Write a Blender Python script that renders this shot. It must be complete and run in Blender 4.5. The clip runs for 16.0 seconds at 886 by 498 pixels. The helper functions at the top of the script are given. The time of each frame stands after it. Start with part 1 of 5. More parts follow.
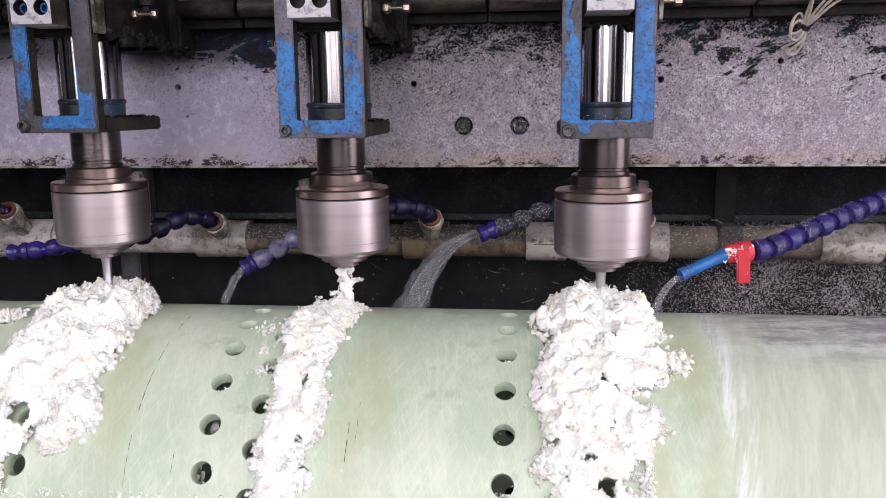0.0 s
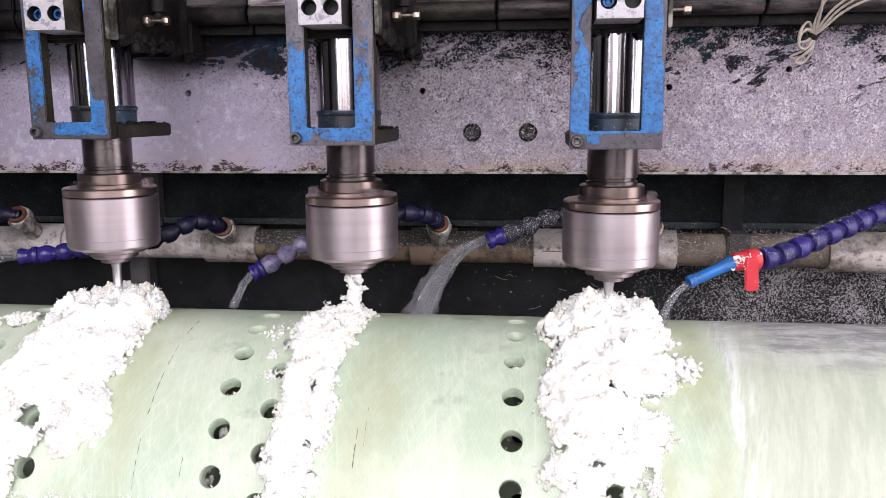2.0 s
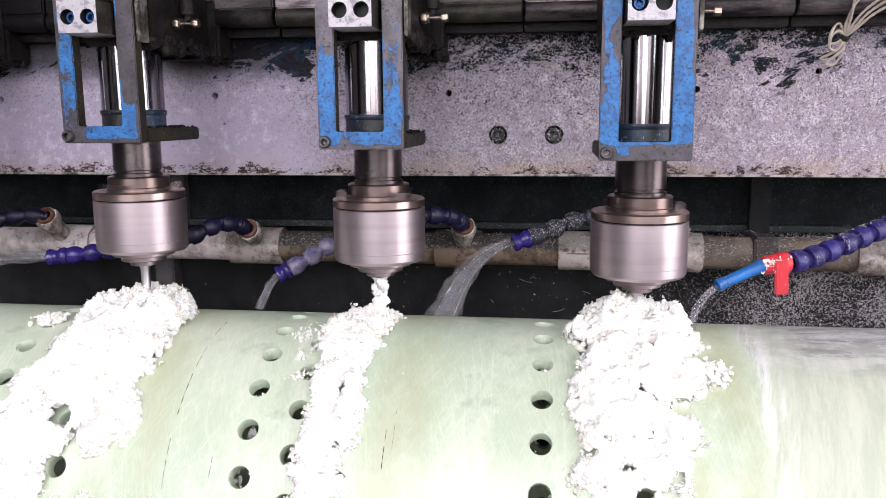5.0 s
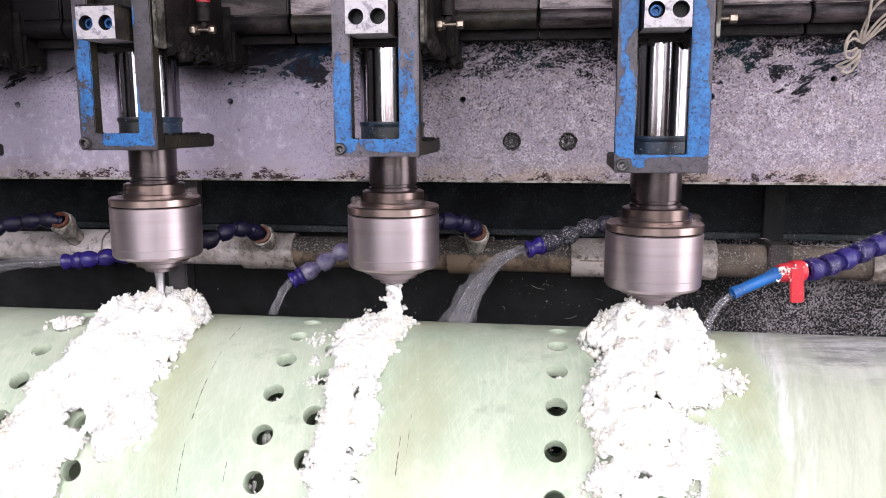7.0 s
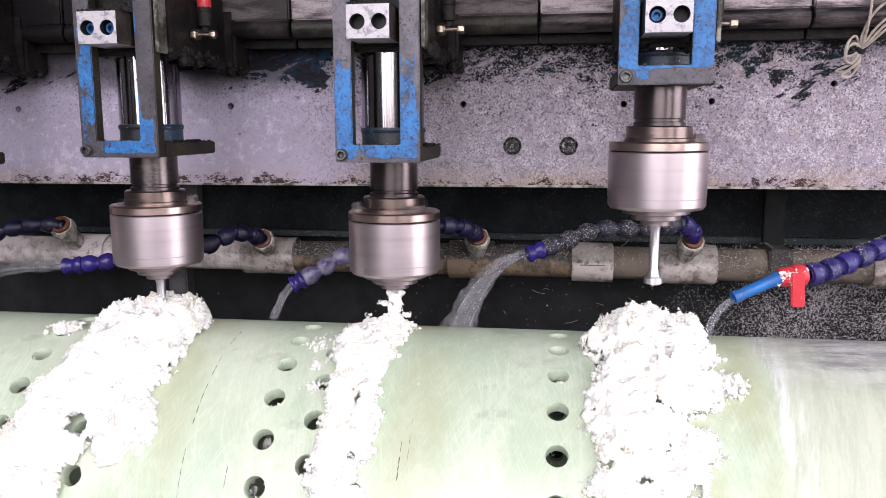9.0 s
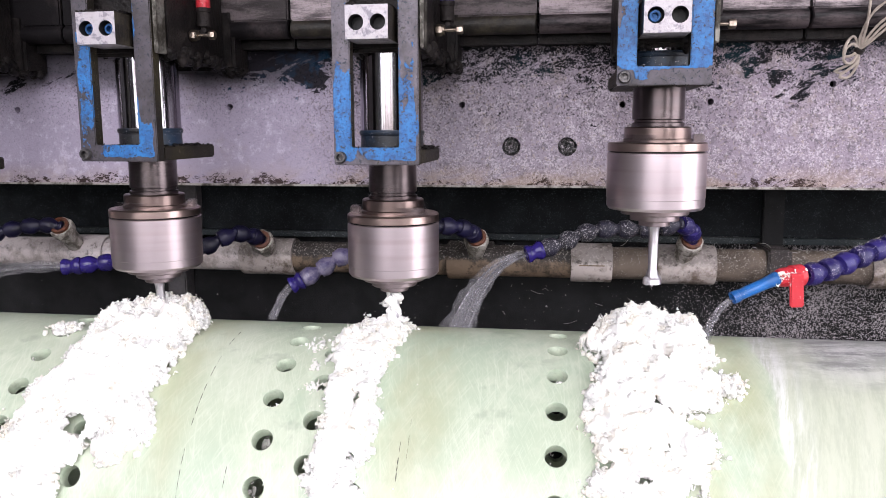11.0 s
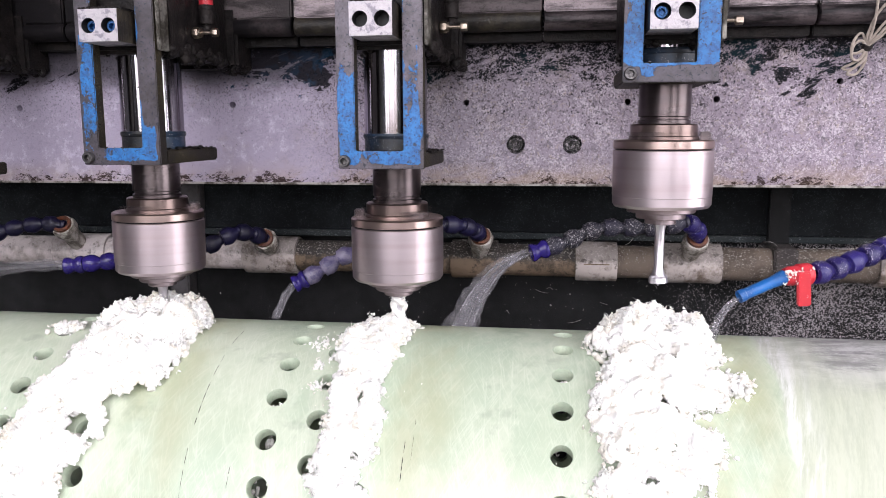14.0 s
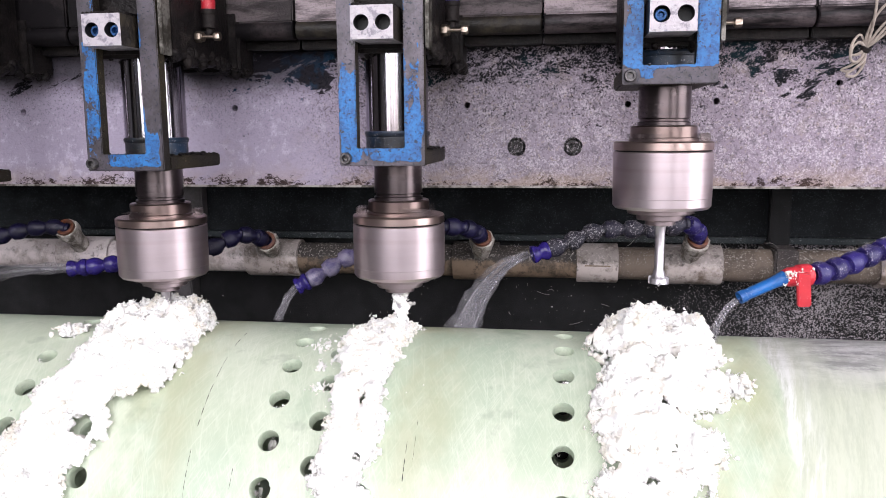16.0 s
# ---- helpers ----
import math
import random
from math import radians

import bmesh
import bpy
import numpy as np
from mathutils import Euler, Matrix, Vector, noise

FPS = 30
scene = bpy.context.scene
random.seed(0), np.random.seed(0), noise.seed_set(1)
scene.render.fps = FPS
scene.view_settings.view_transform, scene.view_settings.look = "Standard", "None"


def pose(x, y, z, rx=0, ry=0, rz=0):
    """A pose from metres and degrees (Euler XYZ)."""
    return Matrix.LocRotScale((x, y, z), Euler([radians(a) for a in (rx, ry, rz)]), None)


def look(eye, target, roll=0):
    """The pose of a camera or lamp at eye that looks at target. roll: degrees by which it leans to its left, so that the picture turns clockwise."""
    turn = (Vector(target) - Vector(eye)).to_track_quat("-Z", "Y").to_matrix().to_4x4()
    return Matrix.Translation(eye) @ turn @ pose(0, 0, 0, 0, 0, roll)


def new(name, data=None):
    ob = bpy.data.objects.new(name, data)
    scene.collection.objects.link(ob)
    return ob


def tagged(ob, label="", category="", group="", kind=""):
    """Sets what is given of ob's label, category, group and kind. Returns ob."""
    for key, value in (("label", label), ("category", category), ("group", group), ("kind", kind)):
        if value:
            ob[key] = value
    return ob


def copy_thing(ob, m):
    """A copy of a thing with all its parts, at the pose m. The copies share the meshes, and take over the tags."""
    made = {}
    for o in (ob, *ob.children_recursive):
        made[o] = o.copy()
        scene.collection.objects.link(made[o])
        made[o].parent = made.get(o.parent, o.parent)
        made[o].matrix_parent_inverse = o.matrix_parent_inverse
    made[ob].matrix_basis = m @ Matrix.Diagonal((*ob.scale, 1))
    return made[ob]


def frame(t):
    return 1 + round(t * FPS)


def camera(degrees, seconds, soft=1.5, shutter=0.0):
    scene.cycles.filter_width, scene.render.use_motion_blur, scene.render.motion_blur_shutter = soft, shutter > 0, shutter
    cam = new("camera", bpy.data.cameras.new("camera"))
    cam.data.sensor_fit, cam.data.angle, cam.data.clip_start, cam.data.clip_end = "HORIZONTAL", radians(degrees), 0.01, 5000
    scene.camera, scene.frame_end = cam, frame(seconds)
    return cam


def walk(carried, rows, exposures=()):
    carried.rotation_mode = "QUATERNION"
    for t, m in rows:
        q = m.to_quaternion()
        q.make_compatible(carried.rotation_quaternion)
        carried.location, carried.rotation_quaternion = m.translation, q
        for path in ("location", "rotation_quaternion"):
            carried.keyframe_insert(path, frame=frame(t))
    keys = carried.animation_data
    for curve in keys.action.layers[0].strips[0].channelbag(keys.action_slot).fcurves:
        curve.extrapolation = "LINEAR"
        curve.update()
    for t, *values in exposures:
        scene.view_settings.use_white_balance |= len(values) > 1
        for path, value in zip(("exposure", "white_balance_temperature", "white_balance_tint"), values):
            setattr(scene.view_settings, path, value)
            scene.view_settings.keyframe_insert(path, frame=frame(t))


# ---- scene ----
# ---- camera ----
LENS = 58.915
cam = camera(LENS, 16.0, soft=0.9, shutter=0.5)


def eye_pose(x, y, z, yaw, tilt, roll):
    """Camera pose: yaw to the left of +Y, tilt below the horizon, roll in degrees."""
    return pose(x, y, z) @ pose(0, 0, 0, 0, 0, yaw) @ pose(0, 0, 0, 90 - tilt) @ pose(0, 0, 0, 0, 0, roll)


EXPOSURES = [(0.0, -0.40), (0.5, -0.33), (1.0, -0.08), (2.0, -0.07), (4.0, -0.03), (7.0, 0.0), (16.0, 0.0)]
# hand-held camera: seconds; x, y, z, yaw, tilt, roll
walk(cam, [
    (0.0, eye_pose(0.1318, -0.6289, 0.3302, 6.523, 10.251, -0.621)),
    (0.5, eye_pose(0.1326, -0.6298, 0.3303, 6.577, 9.905, -0.529)),
    (1.0, eye_pose(0.1303, -0.6308, 0.3306, 6.571, 9.743, -0.411)),
    (1.5, eye_pose(0.1299, -0.6310, 0.3301, 6.707, 9.692, -0.372)),
    (2.0, eye_pose(0.1292, -0.6313, 0.3300, 6.886, 9.745, -0.377)),
    (2.5, eye_pose(0.1269, -0.6308, 0.3285, 6.899, 9.802, -0.371)),
    (3.0, eye_pose(0.1254, -0.6298, 0.3285, 7.107, 9.935, -0.339)),
    (3.5, eye_pose(0.1246, -0.6313, 0.3287, 7.297, 9.826, -0.364)),
    (4.0, eye_pose(0.1229, -0.6327, 0.3296, 7.525, 9.764, -0.364)),
    (6.5, eye_pose(0.1140, -0.6319, 0.3300, 8.406, 9.163, -0.261)),
    (7.0, eye_pose(0.1133, -0.6336, 0.3296, 8.492, 9.081, -0.174)),
    (7.5, eye_pose(0.1135, -0.6347, 0.3299, 8.553, 9.062, -0.175)),
    (8.0, eye_pose(0.1138, -0.6363, 0.3294, 8.376, 8.926, -0.179)),
    (8.5, eye_pose(0.1119, -0.6360, 0.3294, 8.435, 8.807, -0.151)),
    (9.0, eye_pose(0.1121, -0.6338, 0.3299, 8.447, 8.778, -0.176)),
    (11.5, eye_pose(0.1128, -0.6338, 0.3295, 8.431, 8.696, -0.212)),
    (12.0, eye_pose(0.1126, -0.6331, 0.3293, 8.512, 8.681, -0.224)),
    (12.5, eye_pose(0.1118, -0.6318, 0.3284, 8.517, 8.669, -0.298)),
    (13.0, eye_pose(0.1097, -0.6306, 0.3276, 8.629, 8.708, -0.252)),
    (13.5, eye_pose(0.1085, -0.6299, 0.3271, 8.650, 8.719, -0.276)),
    (14.0, eye_pose(0.1104, -0.6300, 0.3281, 8.589, 8.750, -0.243)),
    (14.5, eye_pose(0.1106, -0.6313, 0.3278, 8.570, 8.684, -0.247)),
    (15.0, eye_pose(0.1123, -0.6312, 0.3281, 8.597, 8.689, -0.348)),
    (15.5, eye_pose(0.1124, -0.6322, 0.3289, 8.710, 8.718, -0.392)),
    (16.0, eye_pose(0.1115, -0.6332, 0.3282, 8.743, 8.575, -0.418)),
], EXPOSURES)

# ---- world and daylight ----
world = bpy.data.worlds.new("workshop_daylight")
scene.world = world
world.use_nodes = True
wn = world.node_tree.nodes
sky = wn.new("ShaderNodeTexSky")
sky.sky_type, sky.sun_disc = "NISHITA", False
sky.sun_elevation, sky.sun_rotation = radians(48), radians(160)
world.node_tree.links.new(sky.outputs[0], wn["Background"].inputs[0])
wn["Background"].inputs[1].default_value = 0.1

# tall windows of the hall behind the camera: x centre, width, sill, head, watts
WINDOWS = [(-3.1, 0.6, 1.0, 3.4, 24), (-0.40, 3.0, 0.2, 3.4, 190), (2.7, 1.6, 0.2, 3.4, 125)]
GATE_Y0, GATE_Y1, GATE_Z = -2.5, 0.35, 3.2          # open gateway in the east wall
HALL_Y, HALL_X, FLOOR_Z, HALL_TOP = -3.6, 4.0, -0.95, 3.9
for wx, ww, z0, z1, watts in WINDOWS:
    lamp = bpy.data.lights.new("window_daylight", "AREA")
    lamp.shape, lamp.size, lamp.size_y, lamp.energy = "RECTANGLE", ww - 0.1, z1 - z0 - 0.1, watts
    lamp.color = (1.0, 0.950, 1.0)
    ob = new("window_daylight", lamp)
    ob.matrix_world = look((wx, HALL_Y + 0.02, (z0 + z1) / 2), (wx * 0.3, 0, 0.3))
lamp = bpy.data.lights.new("gateway_daylight", "AREA")
lamp.shape, lamp.size, lamp.size_y, lamp.energy = "RECTANGLE", GATE_Y1 - GATE_Y0 - 0.1, GATE_Z - FLOOR_Z - 0.1, 160
lamp.color = (1.0, 0.950, 1.0)
ob = new("gateway_daylight", lamp)
ob.matrix_world = look((HALL_X - 0.02, (GATE_Y0 + GATE_Y1) / 2, (GATE_Z + FLOOR_Z) / 2), (0, (GATE_Y0 + GATE_Y1) / 2, (GATE_Z + FLOOR_Z) / 2))

# ---- shared sizes ----
TUBE_R, TUBE_WALL = 0.16, 0.0105
SPACING = 0.2104                       # between drill heads
AXES_X = [-0.2331, -0.0227, 0.1877, -0.4475]    # drill axes
TH0 = 0.1952                           # first hole row, from the top towards the camera
N_STEPS = 236
STEP = 2 * math.pi / N_STEPS
COL_A, COL_B, COL_C = -0.0964, -0.0615, -0.0262
HOLE_R = 0.0077
BEAM_Y, BEAM_Z = 0.118, 0.2755


# ---- materials ----
def nodes_of(name):
    m = bpy.data.materials.new(name)
    m.use_nodes = True
    nt = m.node_tree
    return m, nt, nt.nodes["Principled BSDF"]


class Net:
    """Small helper to wire nodes of one material."""

    def __init__(self, nt, use_uv=False):
        self.nt = nt
        tc = nt.nodes.new("ShaderNodeTexCoord")
        info = nt.nodes.new("ShaderNodeObjectInfo")
        mul = self.math("MULTIPLY", info.outputs["Random"], 37.0)
        add = nt.nodes.new("ShaderNodeVectorMath")
        add.operation = "ADD"
        nt.links.new(tc.outputs["UV" if use_uv else "Object"], add.inputs[0])
        nt.links.new(mul, add.inputs[1])
        self.co = add.outputs[0]
        self.raw = tc.outputs["UV" if use_uv else "Object"]

    def put(self, sock, value):
        if hasattr(value, "links"):
            self.nt.links.new(value, sock)
        else:
            sock.default_value = value

    def math(self, op, a, b=0.0, clamp=False):
        n = self.nt.nodes.new("ShaderNodeMath")
        n.operation, n.use_clamp = op, clamp
        self.put(n.inputs[0], a)
        self.put(n.inputs[1], b)
        return n.outputs[0]

    def noise(self, scale, detail=4.0, rough=0.6, stretch=(1, 1, 1), turn=(0, 0, 0), raw=False, distort=0.0):
        src = self.raw if raw else self.co
        if any(turn):
            rot = self.nt.nodes.new("ShaderNodeMapping")
            self.nt.links.new(src, rot.inputs["Vector"])
            rot.inputs["Rotation"].default_value = [radians(a) for a in turn]
            src = rot.outputs[0]
        mp = self.nt.nodes.new("ShaderNodeMapping")
        self.nt.links.new(src, mp.inputs["Vector"])
        mp.inputs["Scale"].default_value = stretch
        n = self.nt.nodes.new("ShaderNodeTexNoise")
        self.nt.links.new(mp.outputs[0], n.inputs["Vector"])
        n.inputs["Scale"].default_value = scale
        n.inputs["Detail"].default_value = detail
        n.inputs["Roughness"].default_value = rough
        n.inputs["Distortion"].default_value = distort
        return n.outputs["Fac"]

    def step(self, value, lo, hi):
        n = self.nt.nodes.new("ShaderNodeMapRange")
        n.interpolation_type = "SMOOTHSTEP"
        self.put(n.inputs[0], value)
        n.inputs[1].default_value, n.inputs[2].default_value = lo, hi
        return n.outputs[0]

    def mix(self, fac, a, b):
        n = self.nt.nodes.new("ShaderNodeMix")
        n.data_type = "RGBA"
        self.put(n.inputs[0], fac)
        self.put(n.inputs[6], (*a, 1) if isinstance(a, tuple) else a)
        self.put(n.inputs[7], (*b, 1) if isinstance(b, tuple) else b)
        return n.outputs[2]

    def axis(self, k):
        n = self.nt.nodes.new("ShaderNodeSeparateXYZ")
        self.nt.links.new(self.raw, n.inputs[0])
        return n.outputs[k]

    def bump(self, bsdf, height, strength=0.4, dist=0.001):
        n = self.nt.nodes.new("ShaderNodeBump")
        n.inputs["Strength"].default_value, n.inputs["Distance"].default_value = strength, dist
        self.put(n.inputs["Height"], height)
        self.nt.links.new(n.outputs[0], bsdf.inputs["Normal"])


def plain_mat(name, a, b, rough=0.5, metal=0.0, scale=60, grain=600, lo=0.35, hi=0.65, bump=0.25, dist=0.0006, rough_b=None, ior=1.45, stretch=(1, 1, 1)):
    """Two tones at a large scale, a grain at a fine one, and relief."""
    m, nt, p = nodes_of(name)
    w = Net(nt)
    big, fine = w.noise(scale, 6, 0.70, stretch), w.noise(grain, 3, 0.6)
    col = w.mix(w.step(big, lo, hi), a, b)
    dark = tuple(c * 0.7 for c in a)
    col = w.mix(w.math("MULTIPLY", w.step(fine, 0.5, 0.75), 0.5), col, dark)
    w.put(p.inputs["Base Color"], col)
    w.put(p.inputs["Metallic"], metal)
    r = w.math("ADD", w.math("MULTIPLY", w.step(big, lo, hi), (rough_b or rough + 0.1) - rough), rough)
    w.put(p.inputs["Roughness"], r)
    p.inputs["IOR"].default_value = ior
    w.bump(p, w.math("ADD", w.math("MULTIPLY", big, 0.5), fine), bump, dist)
    return m


def beam_mat():
    m, nt, p = nodes_of("worn_lilac_grey_paint")
    w = Net(nt)
    x, z = w.axis(0), w.axis(2)
    add, mul, sub = (lambda a, b: w.math("ADD", a, b)), (lambda a, b: w.math("MULTIPLY", a, b)), (lambda a, b: w.math("SUBTRACT", a, b))
    streak = w.noise(16, 6, 0.72, (1, 1, 2.6), (0, 12, 0), raw=True, distort=0.5)
    fleck = w.noise(430, 4, 0.75, (0.8, 1, 1.25), raw=True)
    fleck2 = w.noise(170, 5, 0.75, (0.7, 1, 1.3), raw=True)
    pits = w.noise(520, 3, 0.6, raw=True)
    cloud = w.noise(9, 4, 0.6, raw=True)
    worms = w.noise(340, 2, 0.5, (1, 1, 1), raw=True, distort=1.8)
    right, sound_lit = w.step(x, -0.1, 0.2), sub(1.0, w.step(x, -0.17, -0.06))
    paint = w.mix(w.step(cloud, 0.35, 0.65), (0.290, 0.247, 0.325), (0.205, 0.173, 0.228))
    # paler sound paint on the left, its stronger light put into the colour
    paint = w.mix(mul(sound_lit, 0.7), paint, (0.44, 0.39, 0.51))
    middle = mul(w.step(x, -0.09, -0.02), sub(1.0, w.step(x, 0.18, 0.27)))
    paint = w.mix(mul(middle, 0.6), paint, (0.250, 0.230, 0.268))
    paint = w.mix(mul(right, 0.65), paint, (0.295, 0.243, 0.292))
    tufty = w.noise(70, 4, 0.65, raw=True)
    bright = mul(w.step(add(worms, mul(sub(tufty, 0.5), 0.55)), 0.545, 0.605), sub(add(0.30, mul(right, 0.22)), mul(sound_lit, 0.24)))
    paint = w.mix(bright, paint, (0.64, 0.575, 0.64))
    bloom = mul(w.step(add(w.noise(85, 6, 0.78, raw=True), mul(sub(cloud, 0.5), 0.5)), 0.53, 0.66), mul(sound_lit, 0.6))
    paint = w.mix(bloom, paint, (0.60, 0.55, 0.67))
    shade = w.noise(190, 3, 0.6, raw=True, distort=1.2)
    paint = w.mix(mul(w.step(shade, 0.54, 0.64), sub(0.55, mul(sound_lit, 0.43))), paint, (0.11, 0.093, 0.115))
    tan = mul(w.step(w.noise(260, 3, 0.6, raw=True, distort=1.0), 0.56, 0.68), sub(0.45, mul(sound_lit, 0.43)))
    paint = w.mix(tan, paint, (0.34, 0.27, 0.21))
    pit_amount = sub(add(0.66, mul(w.step(z, 0.30, 0.38), 0.55)), mul(sound_lit, 0.62))
    paint = w.mix(mul(w.step(pits, 0.52, 0.66), pit_amount), paint, (0.085, 0.072, 0.085))
    nicks = w.step(w.noise(210, 4, 0.75, (0.7, 1, 1), raw=True), 0.66, 0.70)
    paint = w.mix(mul(nicks, 0.8), paint, (0.06, 0.05, 0.055))
    stain = w.noise(30, 4, 0.6, raw=True)
    paint = w.mix(mul(w.step(stain, 0.56, 0.75), 0.35), paint, (0.30, 0.245, 0.215))
    # bare black-green primer towards the top, broken up into flecks
    up = w.step(z, 0.322, 0.445)
    bare = add(mul(up, 1.0), mul(sub(streak, 0.52), 2.4))
    bare = add(sub(sub(bare, mul(sound_lit, 0.62)), mul(w.step(x, 0.22, 0.32), 0.25)), mul(mul(w.step(z, 0.312, 0.352), sub(1.0, w.step(x, 0.16, 0.24))), 0.06))
    bare = w.math("MINIMUM", bare, 0.66)
    pepper = add(mul(w.noise(560, 3, 0.7, raw=True, distort=0.8), 0.55), mul(fleck2, 0.45))
    over = add(pepper, mul(sub(bare, 0.5), 0.25))
    lost = w.step(over, 0.50, 0.53)
    # whole patches flaked off along slanting scuffs
    flake = w.noise(24, 7, 0.66, (0.75, 1, 2.0), (0, 18, 0), raw=True, distort=0.4)
    zone = mul(w.step(z, 0.345, 0.392), 0.125)
    patch = w.step(add(flake, sub(zone, sub(0.07, mul(w.step(x, 0.20, 0.28), 0.105)))), 0.63, 0.66)
    patch = mul(patch, w.step(add(z, mul(sub(streak, 0.5), 0.03)), 0.334, 0.352))
    lost = w.math("MAXIMUM", lost, mul(patch, w.step(fleck, 0.34, 0.46)))
    primer = w.mix(w.step(cloud, 0.52, 0.62), (0.006, 0.007, 0.008), (0.003, 0.017, 0.022))
    col = w.mix(mul(lost, 0.97), paint, primer)
    # old blue-green coat laid bare under the rail between the first heads
    place = mul(mul(w.step(x, -0.235, -0.200), sub(1.0, w.step(x, -0.125, -0.085))), w.step(z, 0.352, 0.398))
    coat = w.noise(34, 7, 0.70, (0.7, 1, 1.7), (0, 10, 0), raw=True, distort=0.5)
    shown = mul(w.step(add(add(coat, mul(sub(fleck2, 0.5), 0.25)), mul(place, 0.18)), 0.595, 0.625), w.step(place, 0.02, 0.10))
    col = w.mix(mul(shown, 0.92), col, w.mix(w.step(w.noise(40, 3, 0.6, raw=True), 0.48, 0.58), (0.006, 0.007, 0.008), (0.003, 0.040, 0.085)))
    # scrapes of bare bright metal over the primer
    scrape = w.noise(70, 6, 0.75, (0.3, 1, 2.4), (0, 24, 0), raw=True)
    col = w.mix(mul(mul(w.step(scrape, 0.60, 0.63), up), 0.6), col, (0.33, 0.29, 0.34))
    # oil crept down from the rail, with the soft shadow there painted in
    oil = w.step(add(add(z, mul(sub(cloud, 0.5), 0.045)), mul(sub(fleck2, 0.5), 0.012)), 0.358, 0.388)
    col = w.mix(mul(oil, add(0.14, mul(sound_lit, 0.72))), col, (0.012, 0.011, 0.014))
    # brown grime along the lower edge
    low = sub(1.0, w.step(z, 0.276, 0.300))
    rust = mul(low, w.step(streak, 0.38, 0.6))
    col = w.mix(mul(rust, 0.45), col, (0.36, 0.26, 0.17))
    crust = mul(sub(w.noise(19, 4, 0.65, raw=True), 0.53), 0.42)
    grime = w.step(add(add(mul(low, 0.24), crust), mul(w.noise(150, 7, 0.85, (0.6, 1, 1), raw=True), 0.9)), 0.67, 0.72)
    col = w.mix(mul(grime, 0.93), col, (0.026, 0.015, 0.012))
    w.put(p.inputs["Base Color"], col)
    w.put(p.inputs["Roughness"], add(0.48, mul(fleck, 0.3)))
    w.put(p.inputs["Specular IOR Level"], sub(0.3, mul(w.math("MAXIMUM", w.math("MAXIMUM", lost, shown), grime), 0.29)))
    w.bump(p, add(sub(fleck, lost), mul(worms, 0.5)), 0.45, 0.0009)
    return m


def blue_mat(name, post, foot, tone=1.0):
    """Blue paint; post and foot say how far the right post and the foot bar are rubbed to bare steel, tone how bright that steel is."""
    m, nt, p = nodes_of(name)
    w = Net(nt)
    patch, fine, peel = w.noise(26, 6, 0.58, (1, 1, 0.6)), w.noise(500, 3, 0.6), w.noise(420, 2, 0.5)
    worn = w.math("MULTIPLY", w.math("SUBTRACT", w.step(w.axis(2), 0.0, 0.11), 0.30), 0.13)
    rubbed = w.math("ADD", w.math("SUBTRACT", 1.0, w.step(w.axis(2), -0.0040, -0.0005)), w.step(w.axis(0), 0.0262, 0.0290))
    bar = w.math("SUBTRACT", 1.0, w.step(w.axis(2), 0.004, 0.010))
    strip = w.math("MULTIPLY", w.step(w.axis(0), 0.0160, 0.0185), w.step(w.axis(2), 0.012, 0.050))
    rim = w.math("SUBTRACT", 1.0, w.step(w.axis(0), -0.0348, -0.0325))
    worn = w.math("ADD", worn, w.math("ADD", w.math("MULTIPLY", rubbed, 0.15), w.math("MULTIPLY", bar, foot)))
    worn = w.math("ADD", worn, w.math("ADD", w.math("MULTIPLY", strip, post), w.math("MULTIPLY", rim, 0.10)))
    chipped = w.step(w.math("ADD", worn, w.math("ADD", patch, w.math("MULTIPLY", fine, 0.10))), 0.612, 0.63)
    blue = w.mix(w.step(w.noise(120, 3, 0.6), 0.35, 0.7), (0.013, 0.150, 0.43), (0.013, 0.095, 0.28))
    blue = w.mix(w.math("MULTIPLY", w.step(peel, 0.48, 0.60), 0.45), blue, (0.007, 0.045, 0.14))
    steel = w.mix(w.step(w.noise(60, 5, 0.7), 0.35, 0.7), tuple(c * tone for c in (0.125, 0.110, 0.135)), tuple(c * tone for c in (0.062, 0.054, 0.062)))
    steel = w.mix(w.math("MULTIPLY", w.step(fine, 0.50, 0.66), 0.35), steel, (0.045, 0.038, 0.036))
    col = w.mix(chipped, blue, steel)
    spots = w.step(w.math("ADD", w.noise(150, 6, 0.75), w.math("MULTIPLY", patch, 0.12)), 0.665, 0.70)
    col = w.mix(spots, col, (0.03, 0.028, 0.026))
    dirt = w.math("MULTIPLY", w.step(w.noise(70, 7, 0.75), 0.53, 0.68), w.math("SUBTRACT", 0.5, w.math("MULTIPLY", chipped, 0.1)))
    col = w.mix(dirt, col, (0.035, 0.033, 0.034))
    dots = w.step(w.noise(380, 2, 0.6, distort=0.6), 0.60, 0.66)
    col = w.mix(w.math("MULTIPLY", dots, 0.85), col, (0.016, 0.022, 0.035))
    w.put(p.inputs["Base Color"], col)
    w.put(p.inputs["Metallic"], w.math("MULTIPLY", chipped, 0.35))
    w.put(p.inputs["Roughness"], 0.42)
    w.bump(p, w.math("SUBTRACT", w.math("MULTIPLY", peel, w.math("SUBTRACT", 0.9, w.math("MULTIPLY", chipped, 0.75))), chipped), 0.55, 0.0007)
    return m


